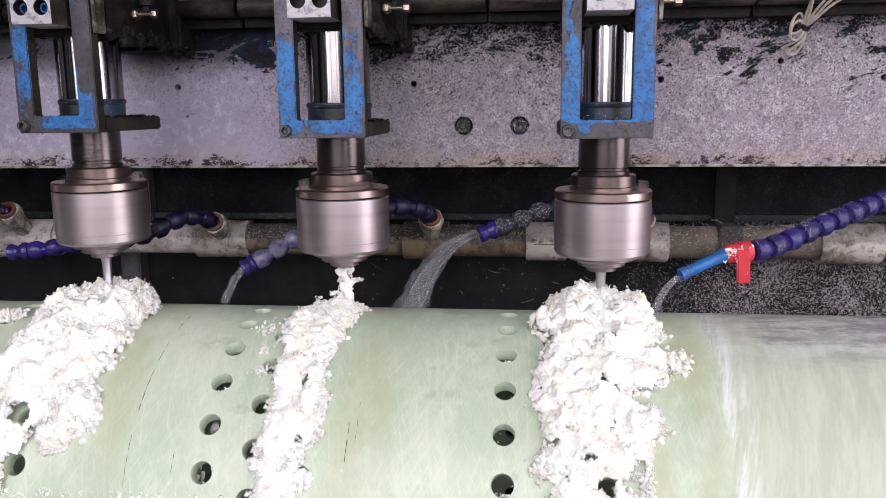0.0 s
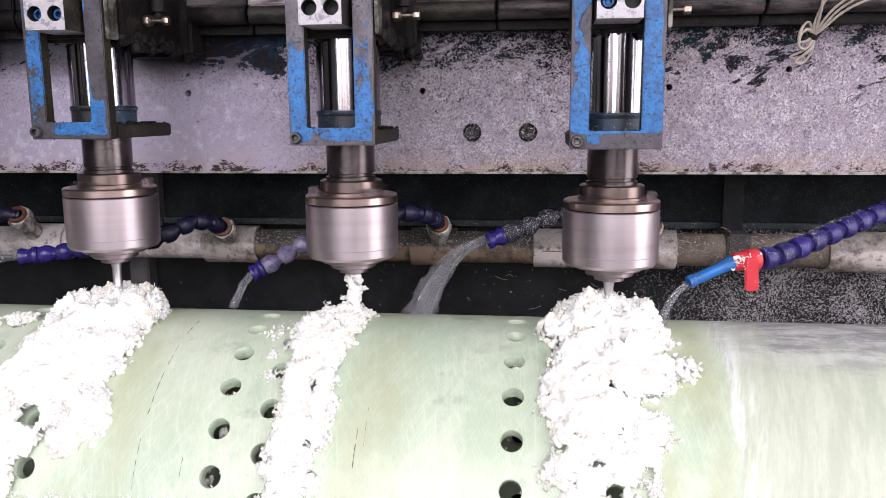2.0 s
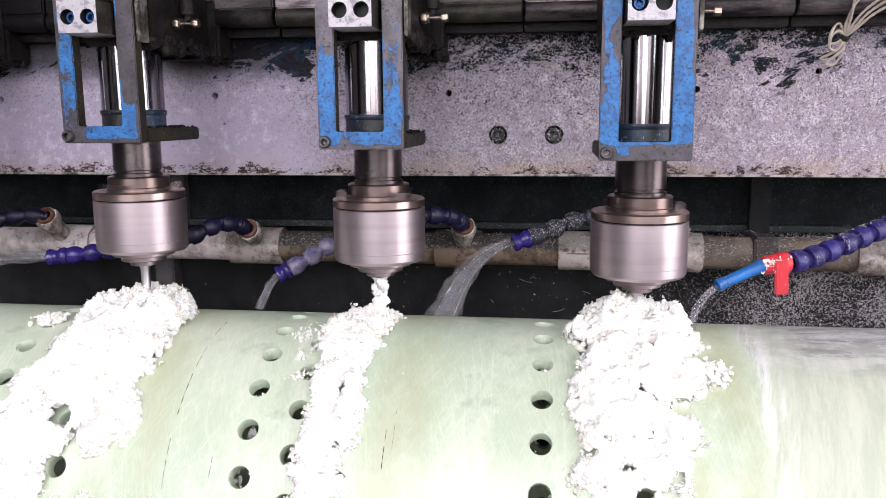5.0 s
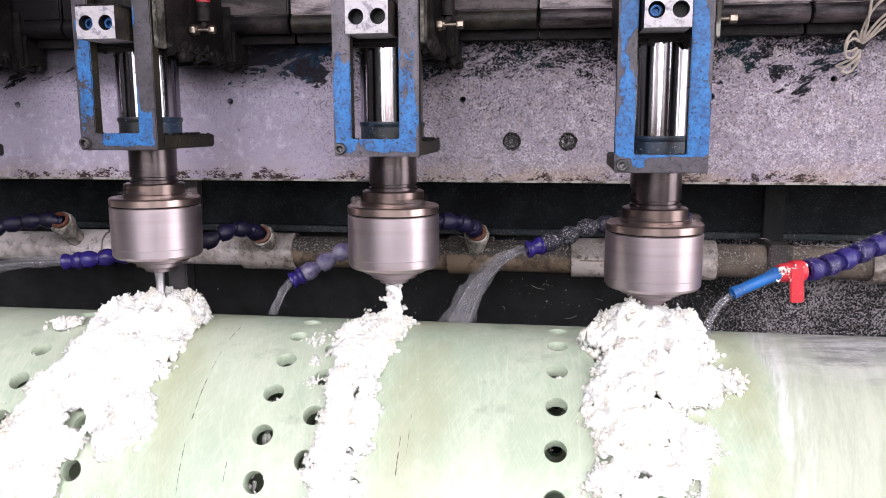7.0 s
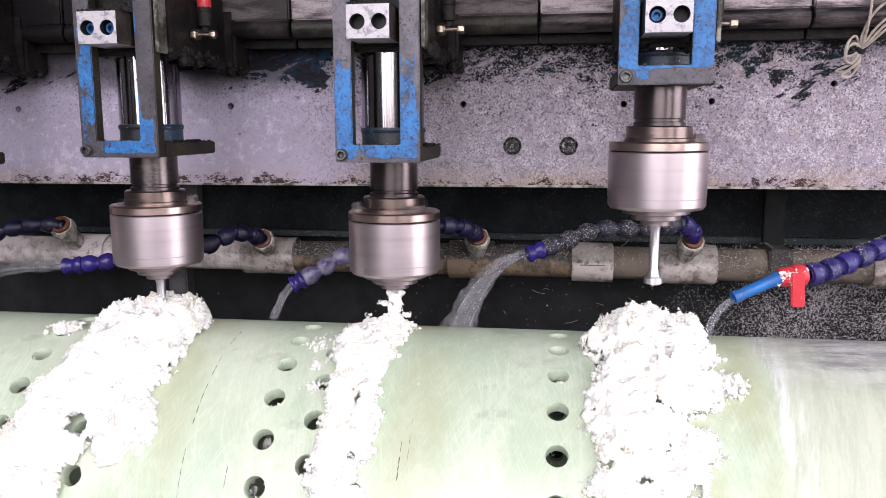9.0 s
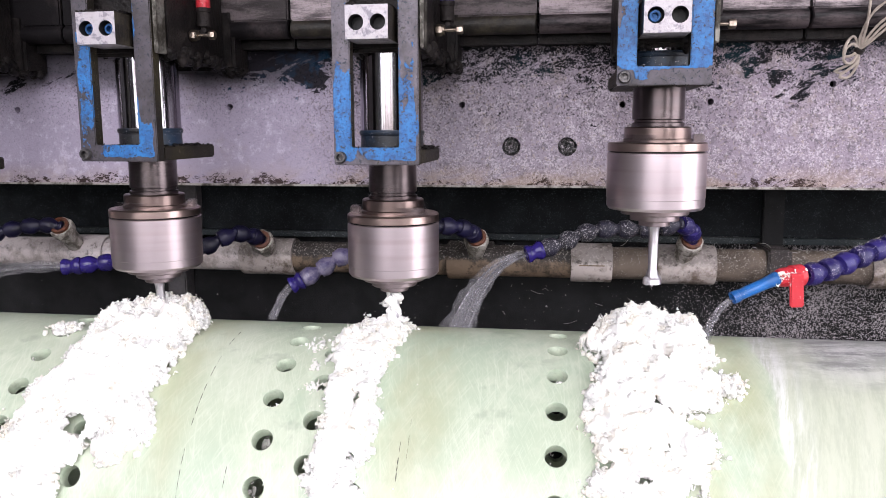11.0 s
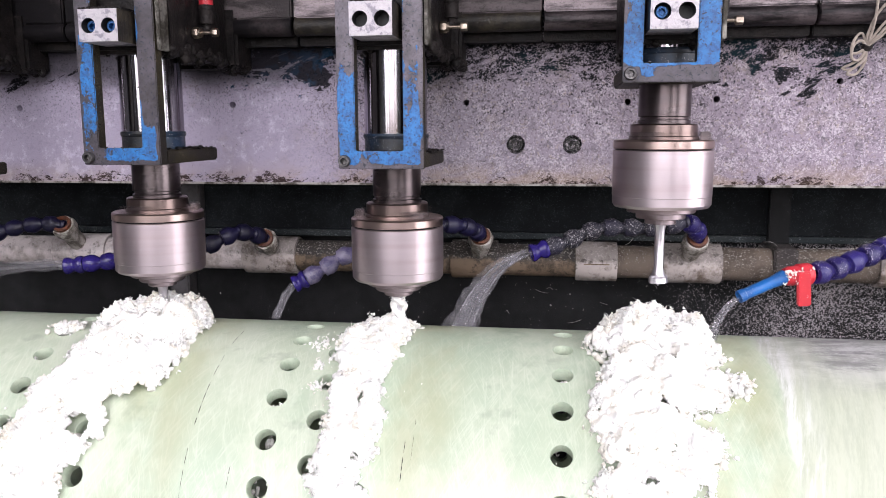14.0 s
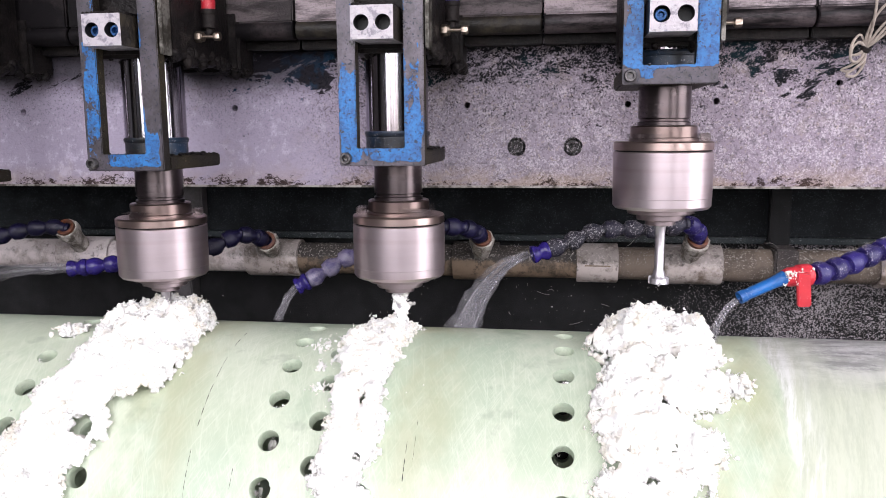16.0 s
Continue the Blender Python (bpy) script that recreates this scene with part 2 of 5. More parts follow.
def steel_mat(name, a, b, rough, rings=0.0, metal=1.0):
    """Turned or ground steel: bands and fine lines round the axis; rings sets their strength."""
    m, nt, p = nodes_of(name)
    w = Net(nt)
    lines = w.noise(700, 3, 0.6, (0.02, 0.02, 1))
    cloud = w.noise(45, 4, 0.6)
    col = w.mix(w.step(cloud, 0.3, 0.7), a, b)
    # darker brownish bands, with uneven dark reflections put into the colour
    bands = w.noise(110, 3, 0.55, (0.04, 0.04, 1))
    col = w.mix(w.math("MULTIPLY", w.step(bands, 0.48, 0.70), 0.35 if rings > 0.03 else 0.0), col, tuple(c * f for c, f in zip(a, (0.66, 0.56, 0.54))))
    if rings < 0.03:
        # upright dark streaks: oily drips, and broken reflections put into the colour
        drip_reflections, broad_reflections = w.noise(330, 3, 0.6, (1, 1, 0.012)), w.noise(150, 3, 0.6, (1, 1, 0.02))
        col = w.mix(w.math("MULTIPLY", w.step(broad_reflections, 0.45, 0.58), 0.8), col, (0.15, 0.125, 0.13))
        col = w.mix(w.math("MULTIPLY", w.step(drip_reflections, 0.52, 0.60), 0.9), col, (0.075, 0.066, 0.072))
    w.put(p.inputs["Base Color"], col)
    w.put(p.inputs["Metallic"], metal)
    w.put(p.inputs["Roughness"], w.math("ADD", rough, w.math("MULTIPLY", cloud, 0.08)))
    w.bump(p, lines, rings, 0.0002)
    return m


def tube_mat():
    """Pale green glass-fibre laminate; u runs along the tube, v round it."""
    m, nt, p = nodes_of("green_fibre_laminate")
    w = Net(nt, use_uv=True)
    u = w.axis(0)
    cloud = w.noise(7, 5, 0.6, raw=True)
    wash = w.noise(16, 4, 0.6, (1.0, 0.35, 1), raw=True)
    fib1 = w.noise(620, 3, 0.6, (1, 0.014, 1), (0, 0, 9), raw=True)
    fib2 = w.noise(560, 3, 0.6, (1, 0.012, 1), (0, 0, -31), raw=True)
    fib3 = w.noise(480, 3, 0.6, (1, 0.012, 1), (0, 0, 2), raw=True)
    fib4 = w.noise(520, 3, 0.6, (1, 0.014, 1), (0, 0, 27), raw=True)
    col = w.mix(w.step(cloud, 0.3, 0.7), (0.43, 0.53, 0.40), (0.51, 0.58, 0.44))
    col = w.mix(w.math("MULTIPLY", w.step(w.math("ADD", w.math("MULTIPLY", wash, 0.7), w.math("MULTIPLY", w.noise(75, 4, 0.65, raw=True), 0.35)), 0.47, 0.62), 0.70), col, (0.60, 0.655, 0.525))
    scr = w.math("MAXIMUM", w.math("MULTIPLY", w.step(fib1, 0.51, 0.67), 0.55), w.math("MAXIMUM", w.math("MULTIPLY", w.step(fib2, 0.52, 0.68), 0.45), w.math("MULTIPLY", w.step(fib3, 0.56, 0.70), 0.6)))
    scr = w.math("MAXIMUM", scr, w.math("MULTIPLY", w.step(fib4, 0.56, 0.70), 0.4))
    scr = w.math("MULTIPLY", scr, w.step(w.noise(26, 3, 0.6, raw=True), 0.30, 0.62))
    col = w.mix(w.math("MULTIPLY", scr, 0.55), col, (0.78, 0.81, 0.71))
    hatch = w.math("MAXIMUM", w.step(w.noise(780, 3, 0.6, (1, 0.06, 1), (0, 0, 24), raw=True), 0.52, 0.66), w.step(w.noise(740, 3, 0.6, (1, 0.06, 1), (0, 0, -27), raw=True), 0.52, 0.66))
    col = w.mix(w.math("MULTIPLY", hatch, 0.26), col, (0.74, 0.78, 0.66))
    dull = w.noise(30, 4, 0.65, (0.7, 1.0, 1), raw=True)
    col = w.mix(w.math("MULTIPLY", w.step(dull, 0.56, 0.70), 0.38), col, (0.26, 0.32, 0.24))
    # yellowish coolant film left beside the heaps
    film = w.noise(20, 4, 0.6, (1, 0.5, 1), raw=True)
    for c in (-0.185, 0.012, 0.232):
        band = w.math("SUBTRACT", 1.0, w.step(w.math("ABSOLUTE", w.math("SUBTRACT", u, c)), 0.012, 0.040))
        col = w.mix(w.math("MULTIPLY", w.math("MULTIPLY", band, w.step(film, 0.33, 0.6)), 0.65 if c > 0.2 else 0.5), col, (0.40, 0.40, 0.235))
    # abraded end: chalky, with grey smears
    edge = w.math("ADD", u, w.math("MULTIPLY", w.math("SUBTRACT", w.noise(22, 5, 0.7, (1, 0.4, 1), raw=True), 0.5), 0.03))
    sanded = w.step(edge, 0.262, 0.268)
    chalk = w.mix(w.step(w.noise(80, 5, 0.75, (1, 0.16, 1), (0, 0, -8), raw=True), 0.38, 0.62), (0.44, 0.475, 0.37), (0.56, 0.585, 0.475))
    stroke = w.step(w.noise(95, 5, 0.75, (1, 0.10, 1), (0, 0, -12), raw=True), 0.42, 0.60)
    fresh = w.math("SUBTRACT", 1.0, w.step(edge, 0.270, 0.292))
    chalk = w.mix(w.math("MULTIPLY", stroke, w.math("ADD", 0.05, w.math("MULTIPLY", fresh, 0.8))), chalk, (0.84, 0.84, 0.83))
    col = w.mix(w.math("MULTIPLY", sanded, 0.85), col, chalk)
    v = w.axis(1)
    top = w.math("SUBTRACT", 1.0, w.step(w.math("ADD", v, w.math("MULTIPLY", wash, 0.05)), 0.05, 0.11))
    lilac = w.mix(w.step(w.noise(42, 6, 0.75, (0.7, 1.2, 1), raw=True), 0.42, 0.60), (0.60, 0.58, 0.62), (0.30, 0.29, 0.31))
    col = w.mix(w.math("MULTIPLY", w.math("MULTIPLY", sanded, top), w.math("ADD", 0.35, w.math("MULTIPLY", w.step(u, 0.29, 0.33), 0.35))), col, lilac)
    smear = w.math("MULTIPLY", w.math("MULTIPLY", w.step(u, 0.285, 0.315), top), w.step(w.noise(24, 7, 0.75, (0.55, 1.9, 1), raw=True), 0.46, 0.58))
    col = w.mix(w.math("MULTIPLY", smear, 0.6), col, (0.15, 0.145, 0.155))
    w.put(p.inputs["Base Color"], col)
    w.put(p.inputs["Roughness"], w.math("ADD", 0.30, w.math("MULTIPLY", w.math("MAXIMUM", scr, sanded), 0.3)))
    w.bump(p, w.math("ADD", scr, w.math("MULTIPLY", cloud, 0.3)), 0.12, 0.0004)
    return m


def speck_mat(name, base, base2, speck, amount, rough=0.55, fade=None, gloss=0.5):
    """A dark surface with pale chips sticking to it; fade=(axis, lo, hi) lets them thin out along an axis."""
    m, nt, p = nodes_of(name)
    w = Net(nt)
    s1, s2, big = w.noise(420, 3, 0.7, distort=1.2), w.noise(820, 2, 0.6), w.noise(22, 5, 0.65)
    d = w.math("ADD", w.math("MULTIPLY", s1, 0.6), w.math("MULTIPLY", s2, 0.4))
    d = w.math("ADD", d, w.math("MULTIPLY", w.math("SUBTRACT", big, 0.5), 0.18))
    if fade:
        d = w.math("ADD", d, w.math("MULTIPLY", w.step(w.axis(fade[0]), fade[1], fade[2]), 0.175))
    f = w.step(d, 0.67 - amount, 0.725 - amount)
    col = w.mix(w.step(big, 0.35, 0.65), base, base2)
    col = w.mix(f, col, speck)
    w.put(p.inputs["Base Color"], col)
    w.put(p.inputs["Roughness"], w.math("ADD", rough, w.math("MULTIPLY", f, 0.2)))
    p.inputs["Specular IOR Level"].default_value = gloss
    w.bump(p, w.math("ADD", f, s1), 0.5, 0.0008)
    return m


def pipe_mat(name, a, b, dust):
    """Stained plastic pipe with settled black swarf dust along its upper side."""
    m, nt, p = nodes_of(name)
    w = Net(nt)
    big, fine, mid = w.noise(34, 5, 0.7), w.noise(430, 3, 0.7), w.noise(120, 5, 0.7)
    col = w.mix(w.step(big, 0.45, 0.66), a, b)
    col = w.mix(w.math("MULTIPLY", w.step(mid, 0.54, 0.66), 0.7), col, tuple(c * 0.4 for c in b))
    settled = w.math("ADD", w.math("MULTIPLY", w.step(w.axis(2), 0.183, 0.206), 0.5), w.math("MULTIPLY", mid, 0.5))
    cover = w.math("MULTIPLY", w.step(settled, 0.42, 0.58), dust)
    grit = w.mix(w.step(fine, 0.54, 0.64), (0.028, 0.025, 0.024), (0.24, 0.22, 0.21))
    col = w.mix(cover, col, grit)
    w.put(p.inputs["Base Color"], col)
    w.put(p.inputs["Roughness"], 0.6)
    p.inputs["Specular IOR Level"].default_value = 0.3
    w.bump(p, w.math("ADD", fine, mid), 0.5, 0.0009)
    return m


def chip_mat(name, thin):
    """Thin white plastic wool: light passes through the shreds as well as off them."""
    m, nt, p = nodes_of(name)
    w = Net(nt)
    geo = nt.nodes.new("ShaderNodeNewGeometry")
    tone = w.mix(w.step(w.noise(55, 4, 0.6), 0.44, 0.64), (0.945, 0.937, 0.912), (0.94, 0.895, 0.80))
    tone = w.mix(w.math("MULTIPLY", geo.outputs["Random Per Island"], 0.4), tone, (0.97, 0.967, 0.955))
    w.put(p.inputs["Base Color"], tone)
    w.put(p.inputs["Roughness"], 0.8)
    p.inputs["Specular IOR Level"].default_value = 0.1
    thru, mix = nt.nodes.new("ShaderNodeBsdfTranslucent"), nt.nodes.new("ShaderNodeMixShader")
    w.put(thru.inputs["Color"], tone)
    w.put(mix.inputs[0], thin)
    nt.links.new(p.outputs[0], mix.inputs[1])
    nt.links.new(thru.outputs[0], mix.inputs[2])
    nt.links.new(mix.outputs[0], nt.nodes["Material Output"].inputs["Surface"])
    return m


def water_mat(name, pale, gloss=0.40, lo=0.46, hi=0.66):
    """Aerated running coolant: mostly clear, with glints and pale streaks along the flow."""
    m, nt, p = nodes_of(name)
    w = Net(nt)
    clear = nt.nodes.new("ShaderNodeBsdfTransparent")
    clear.inputs[0].default_value = (0.95, 0.95, 0.96, 1)
    glass = nt.nodes.new("ShaderNodeBsdfGlass")
    glass.inputs["IOR"].default_value, glass.inputs["Roughness"].default_value = 1.33, 0.08
    froth = w.noise(140, 4, 0.6, (1, 1, 0.25))
    w.put(p.inputs["Base Color"], (0.70, 0.68, 0.72, 1))
    w.put(p.inputs["Roughness"], 0.15)
    w.bump(p, froth, 0.6, 0.001)
    one, two = nt.nodes.new("ShaderNodeMixShader"), nt.nodes.new("ShaderNodeMixShader")
    w.put(one.inputs[0], gloss)
    nt.links.new(clear.outputs[0], one.inputs[1])
    nt.links.new(glass.outputs[0], one.inputs[2])
    w.put(two.inputs[0], w.math("ADD", 0.03, w.math("MULTIPLY", w.step(froth, lo, hi), pale)))
    nt.links.new(one.outputs[0], two.inputs[1])
    nt.links.new(p.outputs[0], two.inputs[2])
    nt.links.new(two.outputs[0], nt.nodes["Material Output"].inputs["Surface"])
    return m


BEAM = beam_mat()
BLUES = [blue_mat("blue_paint_worn_post", 0.17, 0.02, 0.65), blue_mat("chipped_blue_paint", 0.03, 0.0), blue_mat("blue_paint_worn_foot", -0.03, 0.28, 0.75), blue_mat("chipped_blue_paint", 0.0, 0.05)]
CHUCK = steel_mat("turned_steel", (0.57, 0.492, 0.522), (0.45, 0.383, 0.408), 0.35, 0.04)
CHUCKBROWN = steel_mat("straw_tinted_steel", (0.55, 0.43, 0.395), (0.36, 0.275, 0.255), 0.25, 0.05)
DARKSTEEL = steel_mat("oiled_dark_steel", (0.145, 0.122, 0.126), (0.08, 0.066, 0.069), 0.24, 0.05)
# nose steel with the shade under the chuck put into its colour
NOSESTEEL = steel_mat("shaded_nose_steel", (0.36, 0.30, 0.315), (0.25, 0.205, 0.215), 0.38, 0.05)
COLLARSTEEL = steel_mat("brown_oiled_steel", (0.27, 0.205, 0.19), (0.17, 0.127, 0.118), 0.26, 0.05)
CHROME = steel_mat("hard_chrome", (0.54, 0.53, 0.585), (0.45, 0.44, 0.49), 0.10, 0.02)
BITSTEEL = steel_mat("bright_tool_steel", (0.72, 0.69, 0.73), (0.60, 0.575, 0.61), 0.36, 0.05)
TUBE = tube_mat()
CHIP, WISP = chip_mat("matted_white_shavings", 0.05), chip_mat("thin_white_shreds", 0.15)
VEIL = water_mat("coolant_veil", 0.075, 0.03, 0.36, 0.70)
WATER = water_mat("running_coolant", 0.16)
MIST = water_mat("thin_coolant_sheet", 0.09, 0.08)
GREASE = plain_mat("black_grease", (0.010, 0.0088, 0.009), (0.030, 0.025, 0.024), 0.40, 0.0, 45, 300, 0.4, 0.7, 0.6, 0.002, 0.65, 1.22)
RAILDARK = plain_mat("near_black_rail_steel", (0.008, 0.007, 0.008), (0.042, 0.034, 0.035), 0.55, 0.0, 16, 420, 0.50, 0.72, 0.4, 0.0009, 0.65, 1.18)
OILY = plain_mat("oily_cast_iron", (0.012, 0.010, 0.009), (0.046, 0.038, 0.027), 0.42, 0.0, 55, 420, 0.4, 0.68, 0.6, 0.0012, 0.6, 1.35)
RAIL = plain_mat("greasy_rail_steel", (0.075, 0.063, 0.068), (0.42, 0.355, 0.375), 0.45, 0.2, 52, 520, 0.38, 0.60, 0.8, 0.0011, 0.6, 1.3, (0.35, 1, 1.8))
# brown rail steel with shadow between the heads put into its colour
RAILMID = plain_mat("shaded_brown_rail_steel", (0.028, 0.023, 0.024), (0.12, 0.10, 0.104), 0.45, 0.2, 52, 520, 0.38, 0.60, 0.6, 0.0009, 0.6, 1.3, (0.35, 1, 1.8))
# oily rod steel, darkened by painting in the shade below the cover
RAILROD = plain_mat("oily_shaded_rod_steel", (0.008, 0.007, 0.008), (0.085, 0.068, 0.072), 0.35, 0.3, 45, 420, 0.42, 0.66, 0.5, 0.0008, 0.5, 1.3, (0.3, 1, 1.5))
ALU = plain_mat("scuffed_aluminium", (0.44, 0.41, 0.44), (0.24, 0.225, 0.26), 0.45, 0.35, 130, 420, 0.50, 0.60, 0.6, 0.0009, 0.55)
BRASS = plain_mat("pale_brass", (0.40, 0.335, 0.28), (0.22, 0.18, 0.14), 0.36, 1.0, 90, 500, 0.4, 0.7, 0.15)
SCREWBLUE = plain_mat("blue_socket_screw", (0.02, 0.10, 0.30), (0.015, 0.06, 0.16), 0.35, 0.4, 150, 600)
SCREWGREY = plain_mat("grey_socket_screw", (0.13, 0.123, 0.125), (0.055, 0.053, 0.055), 0.35, 0.8, 150, 600)
BORE = plain_mat("dark_bore", (0.008, 0.008, 0.009), (0.02, 0.02, 0.022), 0.5, 0.0, 150, 600)
PURPLE = speck_mat("purple_hose_plastic", (0.024, 0.016, 0.14), (0.015, 0.010, 0.075), (0.52, 0.48, 0.60), 0.085, 0.34)
PURPLECLEAN = plain_mat("wet_purple_hose_plastic", (0.026, 0.016, 0.15), (0.016, 0.010, 0.085), 0.22, 0.0, 40, 300, 0.4, 0.65, 0.15)
PURPLEDARK = speck_mat("grimy_purple_hose_plastic", (0.011, 0.009, 0.045), (0.007, 0.006, 0.022), (0.30, 0.28, 0.32), 0.03, 0.4)
PURPLEWET = plain_mat("wet_chip_coated_hose_plastic", (0.17, 0.15, 0.22), (0.05, 0.04, 0.11), 0.22, 0.0, 120, 420, 0.44, 0.60, 0.5, 0.0009)
PURPLEDUST = speck_mat("dusty_hose_plastic", (0.018, 0.016, 0.035), (0.012, 0.011, 0.02), (0.36, 0.34, 0.36), 0.125, 0.55)
PIPE = pipe_mat("grimy_pvc_pipe", (0.50, 0.44, 0.42), (0.15, 0.115, 0.092), 0.50)
PIPEPALE = pipe_mat("pale_pvc_pipe", (0.68, 0.61, 0.61), (0.36, 0.31, 0.29), 0.25)
PIPEDIRT = pipe_mat("dirt_caked_pvc_pipe", (0.20, 0.145, 0.102), (0.05, 0.039, 0.031), 0.95)
PIPESPECK = speck_mat("chip_dusted_pipe", (0.17, 0.135, 0.11), (0.075, 0.060, 0.050), (0.40, 0.365, 0.335), 0.11, 0.6, None, 0.2)
STRAPM = speck_mat("chip_dusted_strap", (0.030, 0.027, 0.027), (0.055, 0.047, 0.045), (0.34, 0.31, 0.31), 0.095, 0.6, None, 0.2)
STRAPDARK = speck_mat("near_black_strap", (0.006, 0.006, 0.0065), (0.012, 0.012, 0.013), (0.06, 0.058, 0.06), 0.05, 0.6, None, 0.15)
ROOTWHITE = plain_mat("white_threaded_adapter", (0.50, 0.46, 0.43), (0.15, 0.128, 0.108), 0.5, 0.0, 90, 500, 0.42, 0.58, 0.6, 0.0012)
ROOTRUST = plain_mat("rust_stained_ring", (0.17, 0.058, 0.030), (0.07, 0.03, 0.020), 0.45, 0.0, 150, 500)
WALLBLACK = speck_mat("black_splash_sheet", (0.0095, 0.0095, 0.010), (0.018, 0.018, 0.019), (0.40, 0.365, 0.385), 0.0, 0.75, (0, 0.10, 0.38), 0.2)
GAPBLACK = speck_mat("black_upper_sheet", (0.0075, 0.0086, 0.0100), (0.0140, 0.0165, 0.0185), (0.040, 0.046, 0.051), 0.115, 0.75, None, 0.12)
RED = speck_mat("red_valve_plastic", (0.60, 0.030, 0.045), (0.50, 0.025, 0.04), (0.85, 0.80, 0.78), 0.045, 0.35)
NOZBLUE = speck_mat("blue_nozzle_plastic", (0.012, 0.13, 0.42), (0.02, 0.085, 0.27), (0.30, 0.42, 0.58), 0.07, 0.3)
ROPE = plain_mat("grubby_cotton_cord", (0.40, 0.345, 0.30), (0.27, 0.23, 0.20), 0.8, 0.0, 200, 900, bump=0.8)
FLOORM = plain_mat("oil_stained_concrete", (0.16, 0.15, 0.145), (0.10, 0.095, 0.09), 0.6, 0.0, 3, 90)
HALLM = plain_mat("grey_hall_plaster", (0.13, 0.125, 0.13), (0.09, 0.088, 0.09), 0.8, 0.0, 2, 80)
BEDM = plain_mat("dark_machine_bed", (0.05, 0.055, 0.055), (0.08, 0.08, 0.075), 0.45, 0.3, 8, 150)
CRACK = plain_mat("black_crack_dirt", (0.03, 0.03, 0.028), (0.07, 0.07, 0.06), 0.7, 0.0, 200, 900)


# ---- mesh helpers ----
def finish(name, bm, material, smooth=None):
    me = bpy.data.meshes.new(name)
    bm.to_mesh(me)
    bm.free()
    me.materials.append(material)
    if smooth is not None:
        me.shade_smooth()
        me.set_sharp_from_angle(angle=radians(smooth))
    return me


def part(name, bm, material, parent=None, label="", smooth=35):
    ob = new(name, finish(name, bm, material, smooth))
    ob.parent = parent
    if label:
        ob["label"] = label
    return ob


def thing(name, label, category, group="", at=(0, 0, 0), kind=""):
    ob = new(name)
    ob.empty_display_size = 0.05
    ob.location = at
    return tagged(ob, label, category, group, kind)


def box(x0, x1, y0, y1, z0, z1, bevel=0.0, bm=None):
    own = bm is None
    bm = bm or bmesh.new()
    r = bmesh.ops.create_cube(bm, size=1)
    for v in r["verts"]:
        v.co = Vector(((x0 + x1) / 2 + v.co.x * (x1 - x0), (y0 + y1) / 2 + v.co.y * (y1 - y0), (z0 + z1) / 2 + v.co.z * (z1 - z0)))
    if bevel:
        es = list({e for v in r["verts"] for e in v.link_edges})
        bmesh.ops.bevel(bm, geom=es, offset=bevel, segments=2, affect="EDGES")
    return bm


def lathe(profile, n=48, m=None, bm=None, phase=0.0):
    """Turn (radius, height) pairs round local z."""
    bm = bm or bmesh.new()
    rings = []
    for r, z in profile:
        if r < 1e-6:
            rings.append([bm.verts.new((0, 0, z))])
        else:
            rings.append([bm.verts.new((r * math.cos(2 * math.pi * i / n + phase), r * math.sin(2 * math.pi * i / n + phase), z)) for i in range(n)])
    made = [v for ring in rings for v in ring]
    for a, b in zip(rings, rings[1:]):
        for i in range(n):
            q = [a[i % len(a)], a[(i + 1) % len(a)], b[(i + 1) % len(b)], b[i % len(b)]]
            q = list(dict.fromkeys(q))
            if len(q) > 2:
                bm.faces.new(q)
    if m is not None:
        bmesh.ops.transform(bm, matrix=m, verts=made)
    bmesh.ops.recalc_face_normals(bm, faces=bm.faces)
    return bm


def along(a, b):
    """A pose at a whose z axis points to b."""
    d = Vector(b) - Vector(a)
    return Matrix.Translation(a) @ d.to_track_quat("Z", "Y").to_matrix().to_4x4()


def spline(pts, step):
    """Points at even steps on a smooth curve through pts."""
    P = [Vector(p) for p in pts]
    P = [2 * P[0] - P[1]] + P + [2 * P[-1] - P[-2]]
    fine = []
    for i in range(1, len(P) - 2):
        a, b, c, d = P[i - 1:i + 3]
        for k in range(24):
            t = k / 24
            fine.append(0.5 * (2 * b + (c - a) * t + (2 * a - 5 * b + 4 * c - d) * t * t + (3 * b - a - 3 * c + d) * t ** 3))
    fine.append(P[-2])
    out, left = [fine[0]], step
    for a, b in zip(fine, fine[1:]):
        d = (b - a).length
        while d >= left and d > 1e-9:
            a = a + (b - a) * (left / d)
            d = (b - a).length
            out.append(a.copy())
            left = step
        left -= d
    return out


def sweep(pts, radius, n=10, flat=1.0, bm=None, caps=True):
    """A round or flattened strand along pts; radius is a number or a function of 0..1."""
    bm = bm or bmesh.new()
    rings = []
    for i, p in enumerate(pts):
        d = (pts[min(i + 1, len(pts) - 1)] - pts[max(i - 1, 0)]).normalized()
        side = d.cross(Vector((0, 1, 0.2))).normalized()
        up = side.cross(d)
        r = radius(i / (len(pts) - 1)) if callable(radius) else radius
        rings.append([bm.verts.new(p + side * (r * math.cos(2 * math.pi * k / n)) + up * (r * flat * math.sin(2 * math.pi * k / n))) for k in range(n)])
    for a, b in zip(rings, rings[1:]):
        for k in range(n):
            bm.faces.new((a[k], a[(k + 1) % n], b[(k + 1) % n], b[k]))
    if caps:
        bm.faces.new(rings[0])
        bm.faces.new(rings[-1])
    bmesh.ops.recalc_face_normals(bm, faces=bm.faces)
    return bm


